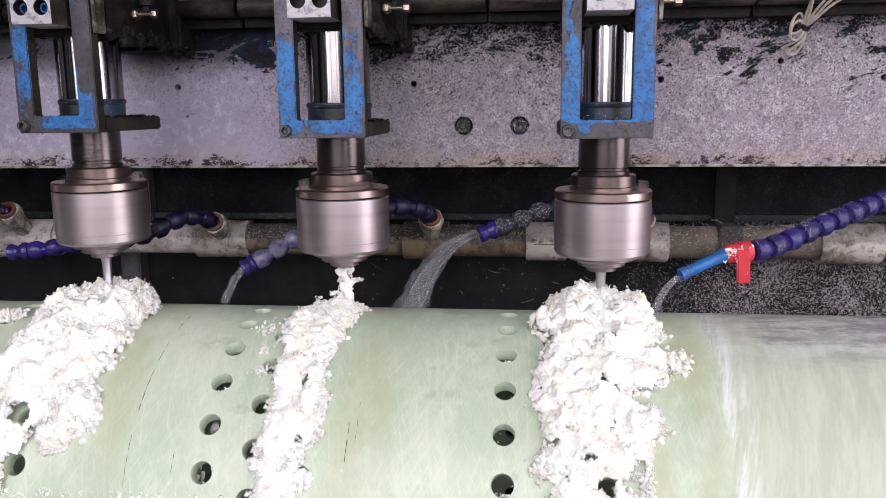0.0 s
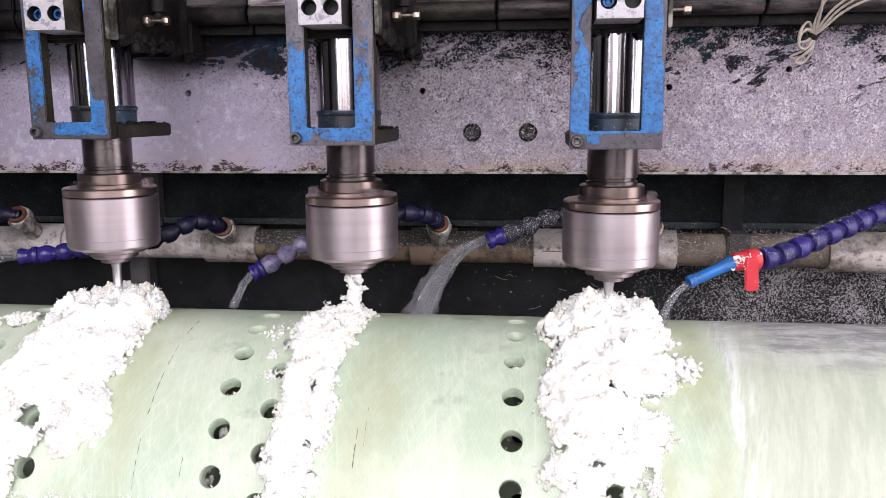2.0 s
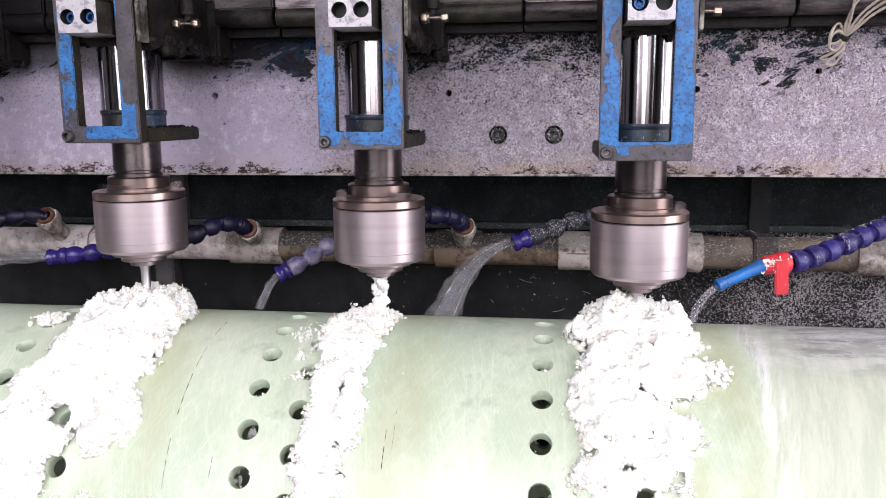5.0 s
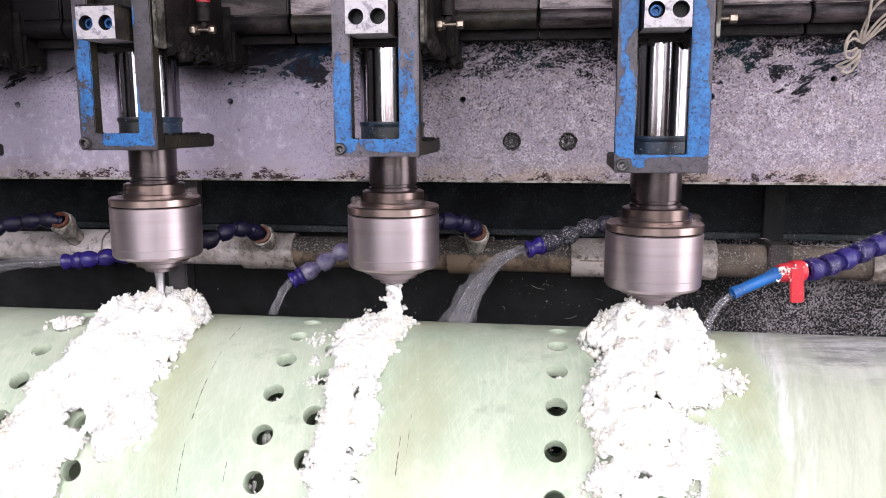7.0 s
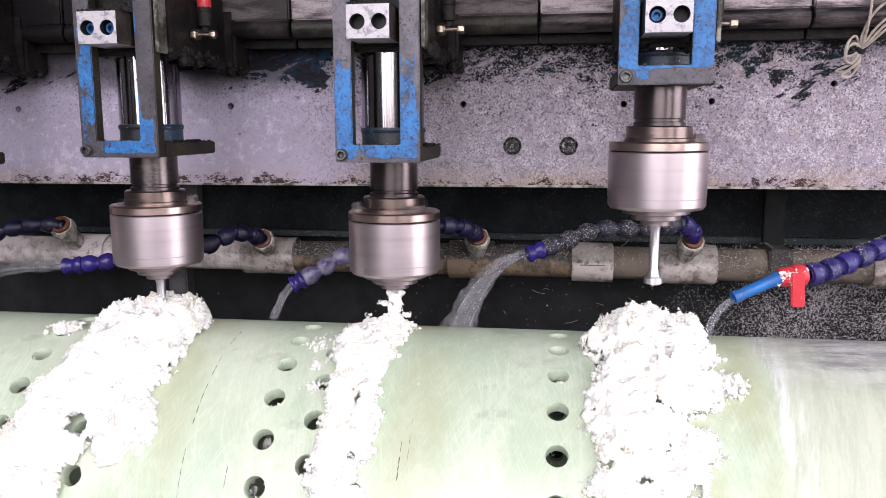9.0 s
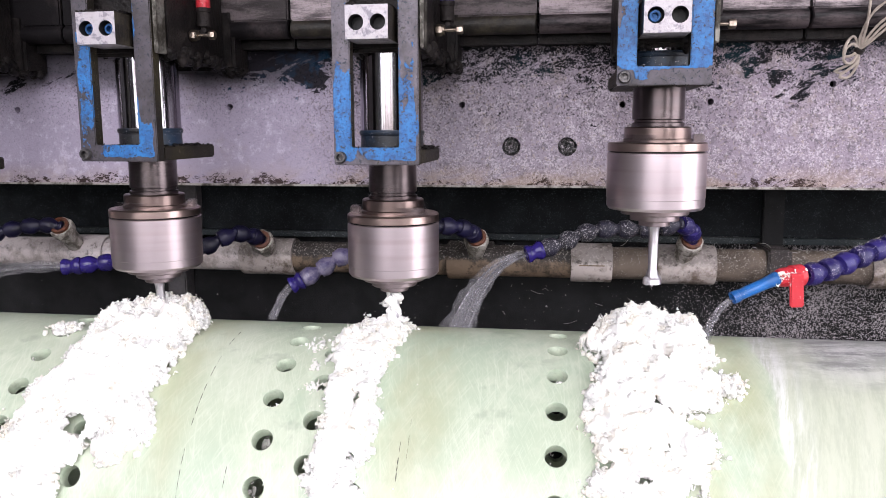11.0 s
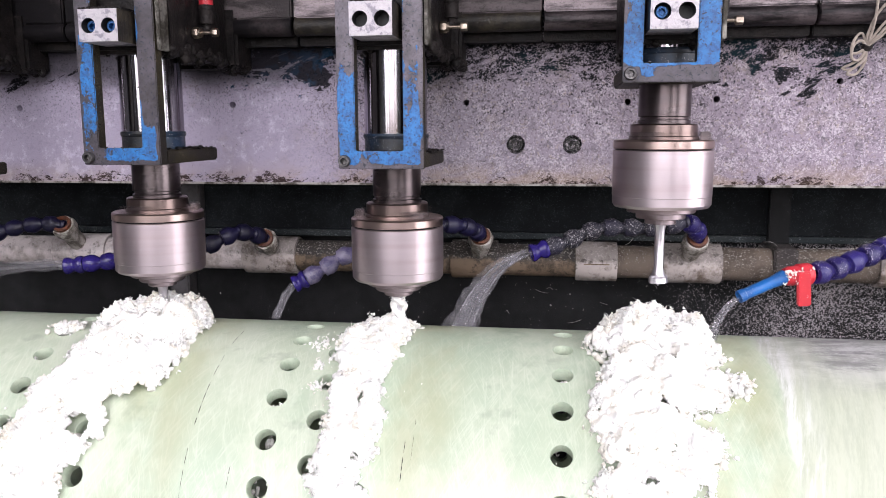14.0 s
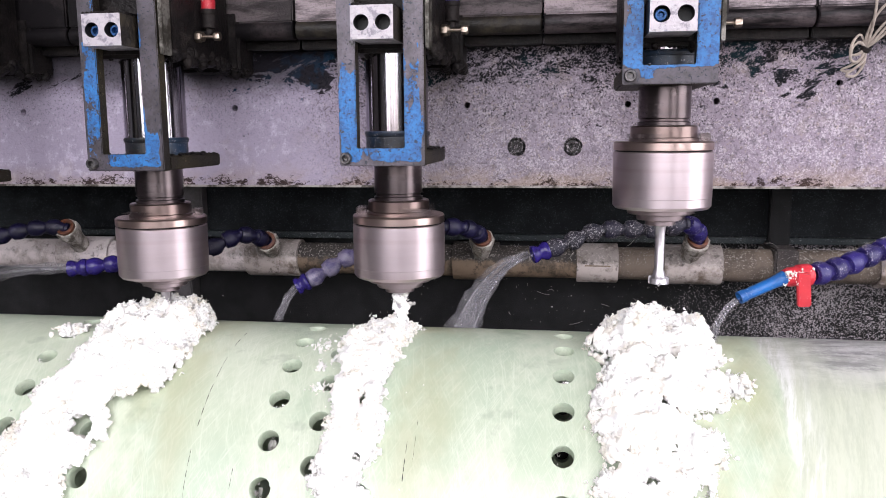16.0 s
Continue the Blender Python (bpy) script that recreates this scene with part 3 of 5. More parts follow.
def bored_plate(x0, x1, z0, z1, y0, y1, holes, n=28, depth=0.0):
    """A block whose front face (y0) has round bores; holes: x, z, radius. depth 0 bores right through."""
    bm = bmesh.new()
    def ring(y):
        return [bm.verts.new((x, y, z)) for x, z in ((x0, z0), (x1, z0), (x1, z1), (x0, z1))]
    front, back = ring(y0), ring(y1)
    edges = [bm.edges.new((front[i], front[(i + 1) % 4])) for i in range(4)]
    circles = []
    for hx, hz, hr in holes:
        c = [bm.verts.new((hx + hr * math.cos(2 * math.pi * i / n), y0, hz + hr * math.sin(2 * math.pi * i / n))) for i in range(n)]
        edges += [bm.edges.new((c[i], c[(i + 1) % n])) for i in range(n)]
        circles.append(c)
    bmesh.ops.triangle_fill(bm, use_beauty=True, use_dissolve=False, edges=edges)
    for i in range(4):
        bm.faces.new((front[i], front[(i + 1) % 4], back[(i + 1) % 4], back[i]))
    bm.faces.new(back)
    for c in circles:
        yb = y0 + depth if depth else y1 - 0.0005
        d = [bm.verts.new((v.co.x, yb, v.co.z)) for v in c]
        for i in range(n):
            bm.faces.new((c[i], c[(i + 1) % n], d[(i + 1) % n], d[i]))
        bm.faces.new(d)
    bmesh.ops.recalc_face_normals(bm, faces=bm.faces)
    return bm


FACING = pose(0, 0, 0, 90)          # turns a lathe's z axis towards the camera side (-y)


def socket_head(r, h, at):
    """A socket cap screw head with a hexagon recess, facing -y."""
    bm = bmesh.new()
    m = Matrix.Translation(at) @ FACING
    lathe([(r, 0), (r, h * 0.85), (r * 0.88, h), (r * 0.55, h)], 24, m, bm)
    lathe([(r * 0.55, h), (r * 0.52, h * 0.35), (0, h * 0.3)], 6, m, bm)
    return bm


POSTM = plain_mat("dull_grey_post_steel", (0.085, 0.078, 0.084), (0.035, 0.032, 0.032), 0.5, 0.2, 30, 300)
STRIP = plain_mat("dirty_edge_strip", (0.36, 0.33, 0.31), (0.06, 0.05, 0.04), 0.5, 0.0, 50, 300, 0.45, 0.58)
LIPDUST = speck_mat("dusty_sheet_lip", (0.020, 0.026, 0.029), (0.034, 0.040, 0.042), (0.16, 0.17, 0.18), 0.11, 0.6, None, 0.2)
GRIT = speck_mat("mossy_grit", (0.014, 0.012, 0.010), (0.030, 0.025, 0.015), (0.15, 0.125, 0.075), 0.075, 0.55, None, 0.2)


# ---- large structure ----
def setting(name, bm, material, label, smooth=35):
    return tagged(part(name, bm, material, None, label, smooth), category=name.split("_")[0], kind="structure")


def hall():
    setting("floor", box(-HALL_X, HALL_X, HALL_Y - 0.2, 1.6, FLOOR_Z - 0.1, FLOOR_Z), FLOORM, "oil-stained grey concrete workshop floor")
    setting("ceiling", box(-HALL_X, HALL_X, HALL_Y - 0.2, 1.6, HALL_TOP, HALL_TOP + 0.1), HALLM, "plain grey workshop ceiling")
    setting("wall_west", box(-HALL_X - 0.2, -HALL_X, HALL_Y - 0.2, 1.6, FLOOR_Z, HALL_TOP), HALLM, "plain grey plastered workshop wall")
    bm = box(HALL_X, HALL_X + 0.2, HALL_Y - 0.2, GATE_Y0, FLOOR_Z, HALL_TOP)
    box(HALL_X, HALL_X + 0.2, GATE_Y1, 1.6, FLOOR_Z, HALL_TOP, bm=bm)
    box(HALL_X, HALL_X + 0.2, GATE_Y0, GATE_Y1, GATE_Z, HALL_TOP, bm=bm)
    setting("wall_east", bm, HALLM, "grey plastered workshop wall with an open gateway")
    setting("wall_north", box(-HALL_X, HALL_X, 1.6, 1.8, FLOOR_Z, HALL_TOP), HALLM, "plain grey plastered workshop wall")
    bm = bmesh.new()
    y0, y1, x = HALL_Y - 0.2, HALL_Y, -HALL_X
    for wx, ww, z0, z1, _ in WINDOWS:
        box(x, wx - ww / 2, y0, y1, FLOOR_Z, HALL_TOP, bm=bm)
        box(wx - ww / 2, wx + ww / 2, y0, y1, FLOOR_Z, z0, bm=bm)
        box(wx - ww / 2, wx + ww / 2, y0, y1, z1, HALL_TOP, bm=bm)
        x = wx + ww / 2
    box(x, HALL_X, y0, y1, FLOOR_Z, HALL_TOP, bm=bm)
    # unseen glazing bars, added so that the chrome reflects dark stripes
    for k, (wx, ww, z0, z1, _) in enumerate(WINDOWS):
        bars = bmesh.new()
        n = max(1, round(ww / 0.55))
        for i in range(1, n):
            x = wx - ww / 2 + ww * i / n
            box(x - 0.045, x + 0.045, HALL_Y + 0.03, HALL_Y + 0.08, z0, z1, bm=bars)
        for z in (z0 + (z1 - z0) * 0.36, z0 + (z1 - z0) * 0.7):
            box(wx - ww / 2, wx + ww / 2, HALL_Y + 0.035, HALL_Y + 0.075, z - 0.035, z + 0.035, bm=bars)
        setting("window_%d" % (k + 1), bars, BEDM, "dark steel glazing bars of a tall workshop window")
    setting("wall_south", bm, HALLM, "grey workshop wall with tall window openings")
    bm = box(-1.6, 1.6, -0.30, 0.30, -0.24, -TUBE_R - 0.0005)
    box(-1.5, 1.5, -0.24, 0.28, FLOOR_Z, -0.24, bm=bm)
    setting("machine_bed", bm, BEDM, "dark oily machine bed under the tube")


def back_of_machine():
    setting("splash_sheet", box(-1.5, 1.5, 0.235, 0.245, -0.24, 0.215), WALLBLACK, "black splash sheet speckled with pale chips")
    setting("upper_sheet", box(-1.5, 1.5, 0.228, 0.2445, 0.2155, 0.62), GAPBLACK, "dark greenish sheet in the gap under the beam")
    bm = box(-1.5, -0.3395, 0.2195, 0.2278, 0.2085, 0.2152, 0.0008)
    box(-0.2975, 1.5, 0.2195, 0.2278, 0.2085, 0.2152, 0.0008, bm)
    setting("trim_sheet_lip", bm, LIPDUST, "dusty folded lip of the upper sheet")
    bm = box(-0.339, -0.3158, 0.212, 0.234, -0.24, 0.205, 0.0015)
    box(-0.339, -0.298, 0.2145, 0.2335, 0.2052, 0.2150, 0.001, bm)
    box(-0.322, -0.298, 0.212, 0.2275, 0.2152, 0.34, 0.0015, bm)
    post = part("support_post", bm, POSTM)
    tagged(post, "dark oily steel support post behind the coolant pipe", "post")


def crossbeam():
    beam = thing("crossbeam", "heavy steel beam with worn lilac-grey paint over dark primer", "machine beam")
    holes = [(0.0672, 0.3127, 0.0088), (0.1199, 0.3126, 0.0088), (-0.2121, 0.3519, 0.0032), (-0.4435, 0.3504, 0.0032),
             (0.0204, 0.352, 0.0030), (0.1693, 0.3512, 0.0030), (0.2475, 0.353, 0.0030), (0.3512, 0.3676, 0.0028),
             (-0.2040, 0.324, 0.0012), (-0.5, 0.2905, 0.004), (0.44, 0.352, 0.003)]
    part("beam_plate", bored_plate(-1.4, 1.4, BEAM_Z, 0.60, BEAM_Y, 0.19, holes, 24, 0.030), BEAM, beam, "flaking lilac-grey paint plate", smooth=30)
    rng = random.Random(3)
    for hx, hz, hr in holes[:2]:
        screw = part("sunk_screw", socket_head(hr * 0.80, 0.006, (hx, BEAM_Y + 0.0095, hz)), CRUSTED, beam, "rusty sunk socket screw")
        bm = bmesh.new()
        for k in range(64):
            a = rng.uniform(0, 6.28)
            r = hr * rng.uniform(0.8, 1.0)
            bmesh.ops.create_icosphere(bm, subdivisions=1, radius=rng.uniform(0.0003, 0.0010),
                                       matrix=pose(hx + r * math.cos(a), BEAM_Y - 0.0002 + rng.uniform(0, 0.005), hz + r * math.sin(a)))
        part("dirt_ring", bm, CRUSTED, beam, "crust of dirt round the screw hole")
    lip = box(-1.4, 1.4, BEAM_Y - 0.0022, BEAM_Y + 0.02, BEAM_Z - 0.0016, BEAM_Z + 0.0004)
    part("edge_strip", lip, STRIP, beam, "dirty pale strip along the lower edge")


def guide_rail():
    rail = thing("guide_rail", "greasy dark steel guide rail above the beam", "rail")
    for k in range(-5, 6):
        x0, x1 = 0.0916 + 0.228 * k + 0.0011, 0.0916 + 0.228 * (k + 1) - 0.0011
        # covers in three tones; the brown ones hold shadow in their colour
        pieces = {-2: [(x0, -0.2330, RAILDARK), (-0.2326, x1, RAILMID)], -1: [(x0, -0.0232, RAIL), (-0.0228, x1, RAILMID)]}.get(k, [(x0, x1, RAIL if k >= 0 else RAILDARK)])
        for a, b, mat in pieces:
            part("rail_cover", box(a, b, 0.0845, BEAM_Y - 0.0005, 0.4285, 0.52, 0.0015), mat, rail, "greasy steel rail cover")
        m = Matrix.Translation((x0, 0.091, 0.4215)) @ pose(0, 0, 0, 0, 90, 0)
        part("rail_rod", lathe([(0, 0), (0.0078, 0), (0.0088, 0.001), (0.0088, x1 - x0 - 0.001), (0.0078, x1 - x0), (0, x1 - x0)], 24, m), RAILROD if k >= 0 else (OILY if k == -1 else RAILDARK), rail, "oiled round guide rod with its shade in the colour")
        # added bar: the dark shadow beneath the rod built as a black solid
        part("rail_backing", box(x0, x1, 0.101, BEAM_Y - 0.0005, 0.405, 0.4284, 0.001), GREASE, rail, "added black bar for the shade under the rail")


CRUSTED = speck_mat("flaking_crust_on_black", (0.006, 0.006, 0.006), (0.016, 0.014, 0.012), (0.42, 0.38, 0.41), 0.16, 0.6)


# ---- laminate tube with drilled rows ----
def laminate_tube():
    outer, bores = [[], [], []], []             # verts, faces, uvs ; drilled holes

    def on(x, s, r=TUBE_R):
        th = TH0 + s * STEP
        return (x, -r * math.sin(th), r * math.cos(th))

    def uv(x, s):
        return (x, (TH0 + s * STEP) * TUBE_R)

    def sheet(x0, x1, s0, s1, nx=1):
        V, F, U = outer
        for r, flip in ((TUBE_R, False), (TUBE_R - TUBE_WALL, True)):
            base = len(V)
            for s in range(s0, s1 + 1):
                for i in range(nx + 1):
                    x = x0 + (x1 - x0) * i / nx
                    V.append(on(x, s, r))
                    U.append(uv(x, s))
            for s in range(s1 - s0):
                for i in range(nx):
                    a = base + s * (nx + 1) + i
                    q = (a, a + nx + 1, a + nx + 2, a + 1)
                    F.append(q[::-1] if flip else q)

    def cell(xc, sc):
        """Eight steps round the tube with one drilled hole in the middle."""
        V, F, U = outer
        hw, n = 0.0165, 32
        rim = []
        for i in range(8):
            rim.append((xc + hw, sc - 4 + i))
        for i in range(8):
            rim.append((xc + hw - 2 * hw * i / 8, sc + 4))
        for i in range(8):
            rim.append((xc - hw, sc + 4 - i))
        for i in range(8):
            rim.append((xc - hw + 2 * hw * i / 8, sc - 4))
        def circle(rad):
            return [(xc + rad * math.cos(a), sc + rad * math.sin(a) / (TUBE_R * STEP)) for a in (-math.pi / 4 + 2 * math.pi * i / n for i in range(n))]
        for r, flip in ((TUBE_R, False), (TUBE_R - TUBE_WALL, True)):
            base = len(V)
            mid = [((a[0] * 0.35 + b[0] * 0.65), (a[1] * 0.35 + b[1] * 0.65)) for a, b in zip(rim, circle(HOLE_R))]
            for ring in (rim, mid, circle(HOLE_R + 0.0003)):
                for x, s in ring:
                    V.append(on(x, s, r))
                    U.append(uv(x, s))
            for k in range(2):
                for i in range(n):
                    j = (i + 1) % n
                    q = (base + k * n + i, base + k * n + j, base + (k + 1) * n + j, base + (k + 1) * n + i)
                    F.append(q[::-1] if flip else q)
        bores.append((xc, sc))

    # columns along the tube: x centre, first step of the drilled run, number of holes
    cols = []
    for k in range(-3, 2):
        cols.append((COL_A + SPACING * k, -60, 29))
        cols.append((COL_B + SPACING * k, -56, 29))
        cols.append((COL_C + SPACING * k, -4, 9))
    cols.sort()
    x = -1.15
    for xc, s0, n in cols:
        sheet(x, xc - 0.0165, -60, N_STEPS - 60, max(1, int((xc - 0.0165 - x) / 0.03)))
        for i in range(n):
            cell(xc, s0 + 8 * i + 4)
        if s0 > -60:
            sheet(xc - 0.0165, xc + 0.0165, -60, s0, 8)
        if s0 + 8 * n < N_STEPS - 60:
            sheet(xc - 0.0165, xc + 0.0165, s0 + 8 * n, N_STEPS - 60, 8)
        x = xc + 0.0165
    sheet(x, 1.15, -60, N_STEPS - 60, 8)
    tube = thing("laminate_tube", "large pale green glass-fibre tube with drilled hole rows", "tube")
    V, F, U = outer
    me = bpy.data.meshes.new("tube_shell")
    me.from_pydata(V, [], F)
    layer = me.uv_layers.new(name="unrolled")
    idx = np.empty(len(me.loops), dtype=np.int32)
    me.loops.foreach_get("vertex_index", idx)
    layer.data.foreach_set("uv", np.array(U, dtype=np.float32)[idx].ravel())
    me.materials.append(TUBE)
    me.shade_smooth()
    ob = new("tube_shell", me)
    ob.parent = tube
    # one cut wall, shared by all drilled holes
    W, G, n = [], [], 32
    for rad, dr in ((HOLE_R + 0.0003, 0.0), (HOLE_R, 0.0004), (HOLE_R, TUBE_WALL * 0.5), (HOLE_R, TUBE_WALL)):
        for i in range(n):
            a = 2 * math.pi * i / n
            th, r = rad * math.sin(a) / TUBE_R, TUBE_R - dr
            W.append((rad * math.cos(a), -r * math.sin(th), r * math.cos(th)))
    for k in range(3):
        for i in range(n):
            j = (i + 1) % n
            G.append((k * n + i, k * n + j, (k + 1) * n + j, (k + 1) * n + i))
    me = bpy.data.meshes.new("hole_wall")
    me.from_pydata(W, [], G)
    me.materials.append(HOLEWALL)
    me.shade_smooth()
    for xc, sc in bores:
        if xc > -0.36:
            ob = new("hole_wall", me)
            ob.parent = tube
            ob.matrix_basis = pose(xc, 0, 0, math.degrees(TH0 + sc * STEP))
    # pencil-thin dark cracks that run round the tube
    rng = random.Random(11)
    for xc, a0, a1 in ((-0.1528, 6, 70), (0.005, 46, 58), (-0.119, 55, 59), (0.0105, 40, 52)):
        bm = bmesh.new()
        a = a0
        while a < a1:
            ln = rng.uniform(0.8, 4.0)
            pts = []
            for k in range(6):
                th = radians(a + ln * k / 5)
                r = TUBE_R + 0.00002
                pts.append(Vector((xc + 0.0012 * noise.noise((a * 0.05 + k * 0.03, xc * 50, 0)), -r * math.sin(th), r * math.cos(th))))
            wd = rng.uniform(0.00008, 0.00028)
            sweep(pts, lambda t, wd=wd: wd * (0.25 + math.sin(math.pi * t)), 6, bm=bm)
            a += ln + rng.choice((0.1, 0.3, 1.0, 2.5, 6.0))
        part("surface_crack", bm, CRACK, tube, "thin dark broken crack line")


HOLEWALL = plain_mat("cut_laminate", (0.42, 0.50, 0.38), (0.52, 0.58, 0.46), 0.55, 0.0, 120, 500)


# ---- drill heads ----
def cut_disc(r, flat, z0, z1, bevel):
    """A bevelled disc on the drill axis with one side cut flat."""
    bm = lathe([(0.0, z0), (r, z0), (r, z1 + bevel), (r - bevel, z1), (0.0, z1)], 40)
    for v in bm.verts:
        v.co.x = min(v.co.x, flat)
    return bm


def drill_head():
    """A feeding drill head; the origin lies on the drill axis at the height of the yoke screw."""
    head = thing("drill_head", "feeding drill head with blue yoke and spinning steel chuck", "drill head", "drill heads in a row")
    y0, y1 = -0.047, -0.036
    bm = bmesh.new()
    outline = [(-0.0355, -0.0055), (0.0305, -0.0055), (0.0305, 0.155), (0.0152, 0.155), (0.0152, 0.0078), (-0.0218, 0.0078), (-0.0218, 0.155), (-0.0355, 0.155)]
    f = [bm.verts.new((x, y0, z)) for x, z in outline]
    b = [bm.verts.new((x, y1, z)) for x, z in outline]
    bm.faces.new(f)
    bm.faces.new(b[::-1])
    for k in range(8):
        bm.faces.new((f[k], b[k], b[(k + 1) % 8], f[(k + 1) % 8]))
    bmesh.ops.recalc_face_normals(bm, faces=bm.faces)
    bmesh.ops.bevel(bm, geom=bm.edges[:], offset=0.0007, segments=2, affect="EDGES")
    yoke = part("yoke", bm, BLUES[0], head, "blue-painted steel yoke worn to bare metal")
    yoke.data.materials.append(GRIT)
    for poly in yoke.data.polygons:
        poly.material_index = 0 if poly.normal.y < -0.6 else 1
    # greasy dirt beaded along the yoke's edges
    rng = random.Random(31)
    bm = bmesh.new()
    edges = [((-0.0218, 0.0078), (-0.0218, 0.14), 110), ((0.0152, 0.0078), (0.0152, 0.14), 70), ((-0.0218, 0.0078), (0.0152, 0.0078), 90),
             ((-0.0355, -0.0055), (0.0305, -0.0055), 24), ((0.0305, -0.0055), (0.0305, 0.14), 34)]
    for k, ((ax, az), (bx, bz), n) in enumerate(edges):
        for _ in range(n):
            t = rng.random()
            if noise.noise((t * 9, k * 3.7, 1.1)) < -0.12:
                continue
            r = rng.uniform(0.0002, 0.0006 if k < 3 else 0.0004)
            m = pose(ax + (bx - ax) * t + rng.gauss(0, 0.0003), y0 + rng.uniform(0.0002, 0.004 if k < 3 else 0.001), az + (bz - az) * t + rng.gauss(0, 0.0003), 0, rng.uniform(0, 90), 0)
            bmesh.ops.create_icosphere(bm, subdivisions=1, radius=r, matrix=m @ Matrix.Diagonal((rng.uniform(0.7, 1.8), 0.6, rng.uniform(0.7, 1.8), 1)))
    tagged(part("edge_dirt", bm, GREASE, head, "black greasy dirt along the yoke edges"), kind="stuff")
    part("base_plate", box(-0.0353, 0.0303, -0.0358, 0.058, -0.0052, 0.0062, 0.0012), GRIT, head, "grease-caked yoke base plate")
    part("seal_collar", lathe([(0.0200, 0.006), (0.0255, 0.0062), (0.0255, 0.0165), (0.0262, 0.0170), (0.0267, 0.0190), (0.0260, 0.0206), (0.0240, 0.0212)], 48), COLLAR, head, "black seal collar with flaking paint")
    part("quill", lathe([(0.0, 0.0105), (0.0252, 0.0105), (0.0252, 0.20), (0, 0.20)], 64), CHROME, head, "polished chrome quill")
    part("yoke_screw", socket_head(0.0045, 0.0058, (-0.0302, y0 + 0.0012, 0.0005)), SCREWGREY, head, "grey socket cap screw")
    rng = random.Random(5)
    bm = bmesh.new()
    for k in range(90):
        s = rng.uniform(0.0006, 0.0020)
        bmesh.ops.create_icosphere(bm, subdivisions=1, radius=s, matrix=pose(rng.uniform(-0.020, 0.031), rng.uniform(-0.034, 0.057), 0.0062 + s * 0.3) @ Matrix.Diagonal((1.5, 1.2, 0.8, 1)))
    tagged(part("grease_grit", bm, GREASE, head, "black grease and grit lumps"), kind="stuff")
    spindle = part("spindle", lathe([(0.0, -0.005), (0.0197, -0.0052), (0.0197, -0.0290), (0.0184, -0.0296), (0.0184, -0.0314), (0.0200, -0.0320), (0.0200, -0.0345), (0, -0.0345)], 56), DARKSTEEL, head, "dark spinning steel spindle neck")
    part("collar_step", lathe([(0.0, -0.0346), (0.0240, -0.0346), (0.0252, -0.0356), (0.0252, -0.0436), (0.0262, -0.0442), (0.0262, -0.0464), (0, -0.0464)], 56), COLLARSTEEL, spindle, "straw-brown stepped collar")
    part("chuck_flange", lathe([(0.0, -0.0465), (0.0366, -0.0465), (0.0378, -0.0476), (0.0378, -0.0528), (0.0372, -0.0533), (0.0, -0.0533)], 72), CHUCKBROWN, spindle, "turned steel chuck flange")
    # separate near-black ring keeps the groove line dark
    part("chuck_groove", lathe([(0.0, -0.0534), (0.0360, -0.0534), (0.0360, -0.0542), (0.0, -0.0542)], 48), GREASE, spindle, "black groove ring under the flange")
    part("chuck_body", lathe([(0.0, -0.0543), (0.0372, -0.0543), (0.0378, -0.0548), (0.0378, -0.0893), (0.0375, -0.0897), (0.0375, -0.0958), (0.0356, -0.0982), (0.0, -0.0982)], 72), CHUCK, spindle, "blurred spinning steel chuck body")
    for k in range(3):
        lug = box(0.0270, 0.0350, -0.0050, 0.0050, -0.0466, -0.0405, 0.0008)
        bmesh.ops.transform(lug, matrix=pose(0, 0, 0, 0, 0, 120 * k + 20), verts=lug.verts)
        part("flange_lug", lug, DARKSTEEL, spindle, "small dark locking lug")
    part("nose_plate", cut_disc(0.0262, 0.0225, -0.0983, -0.1026, 0.0007), NOSESTEEL, spindle, "stepped chuck nose plate with one flat")
    part("collet_nut", cut_disc(0.0190, 0.0155, -0.1027, -0.1074, 0.0006), NOSESTEEL, spindle, "collet nut with one flat")
    part("jaw_ring", cut_disc(0.0120, 0.0095, -0.1075, -0.1118, 0.0004), NOSESTEEL, spindle, "small jaw ring round the bit")
    bm = lathe([(0.0, -0.1119), (0.0050, -0.1119), (0.0042, -0.115), (0.0038, -0.1185), (0.0036, -0.1475), (0.0044, -0.1488), (0.0048, -0.1520), (0.0070, -0.1545), (0.0074, -0.1585), (0.0050, -0.1592), (0, -0.1590)], 20)
    box(-0.0079, 0.0079, -0.0020, 0.0020, -0.1592, -0.1530, 0.0005, bm)
    lathe([(0.0024, -0.1588), (0.0, -0.1618)], 8, None, bm)
    part("drill_bit", bm, BITSTEEL, spindle, "bright spade drill bit")
    return head


COLLAR = speck_mat("collar_black_blue_paint", (0.010, 0.010, 0.011), (0.012, 0.034, 0.072), (0.46, 0.43, 0.46), 0.070, 0.4)


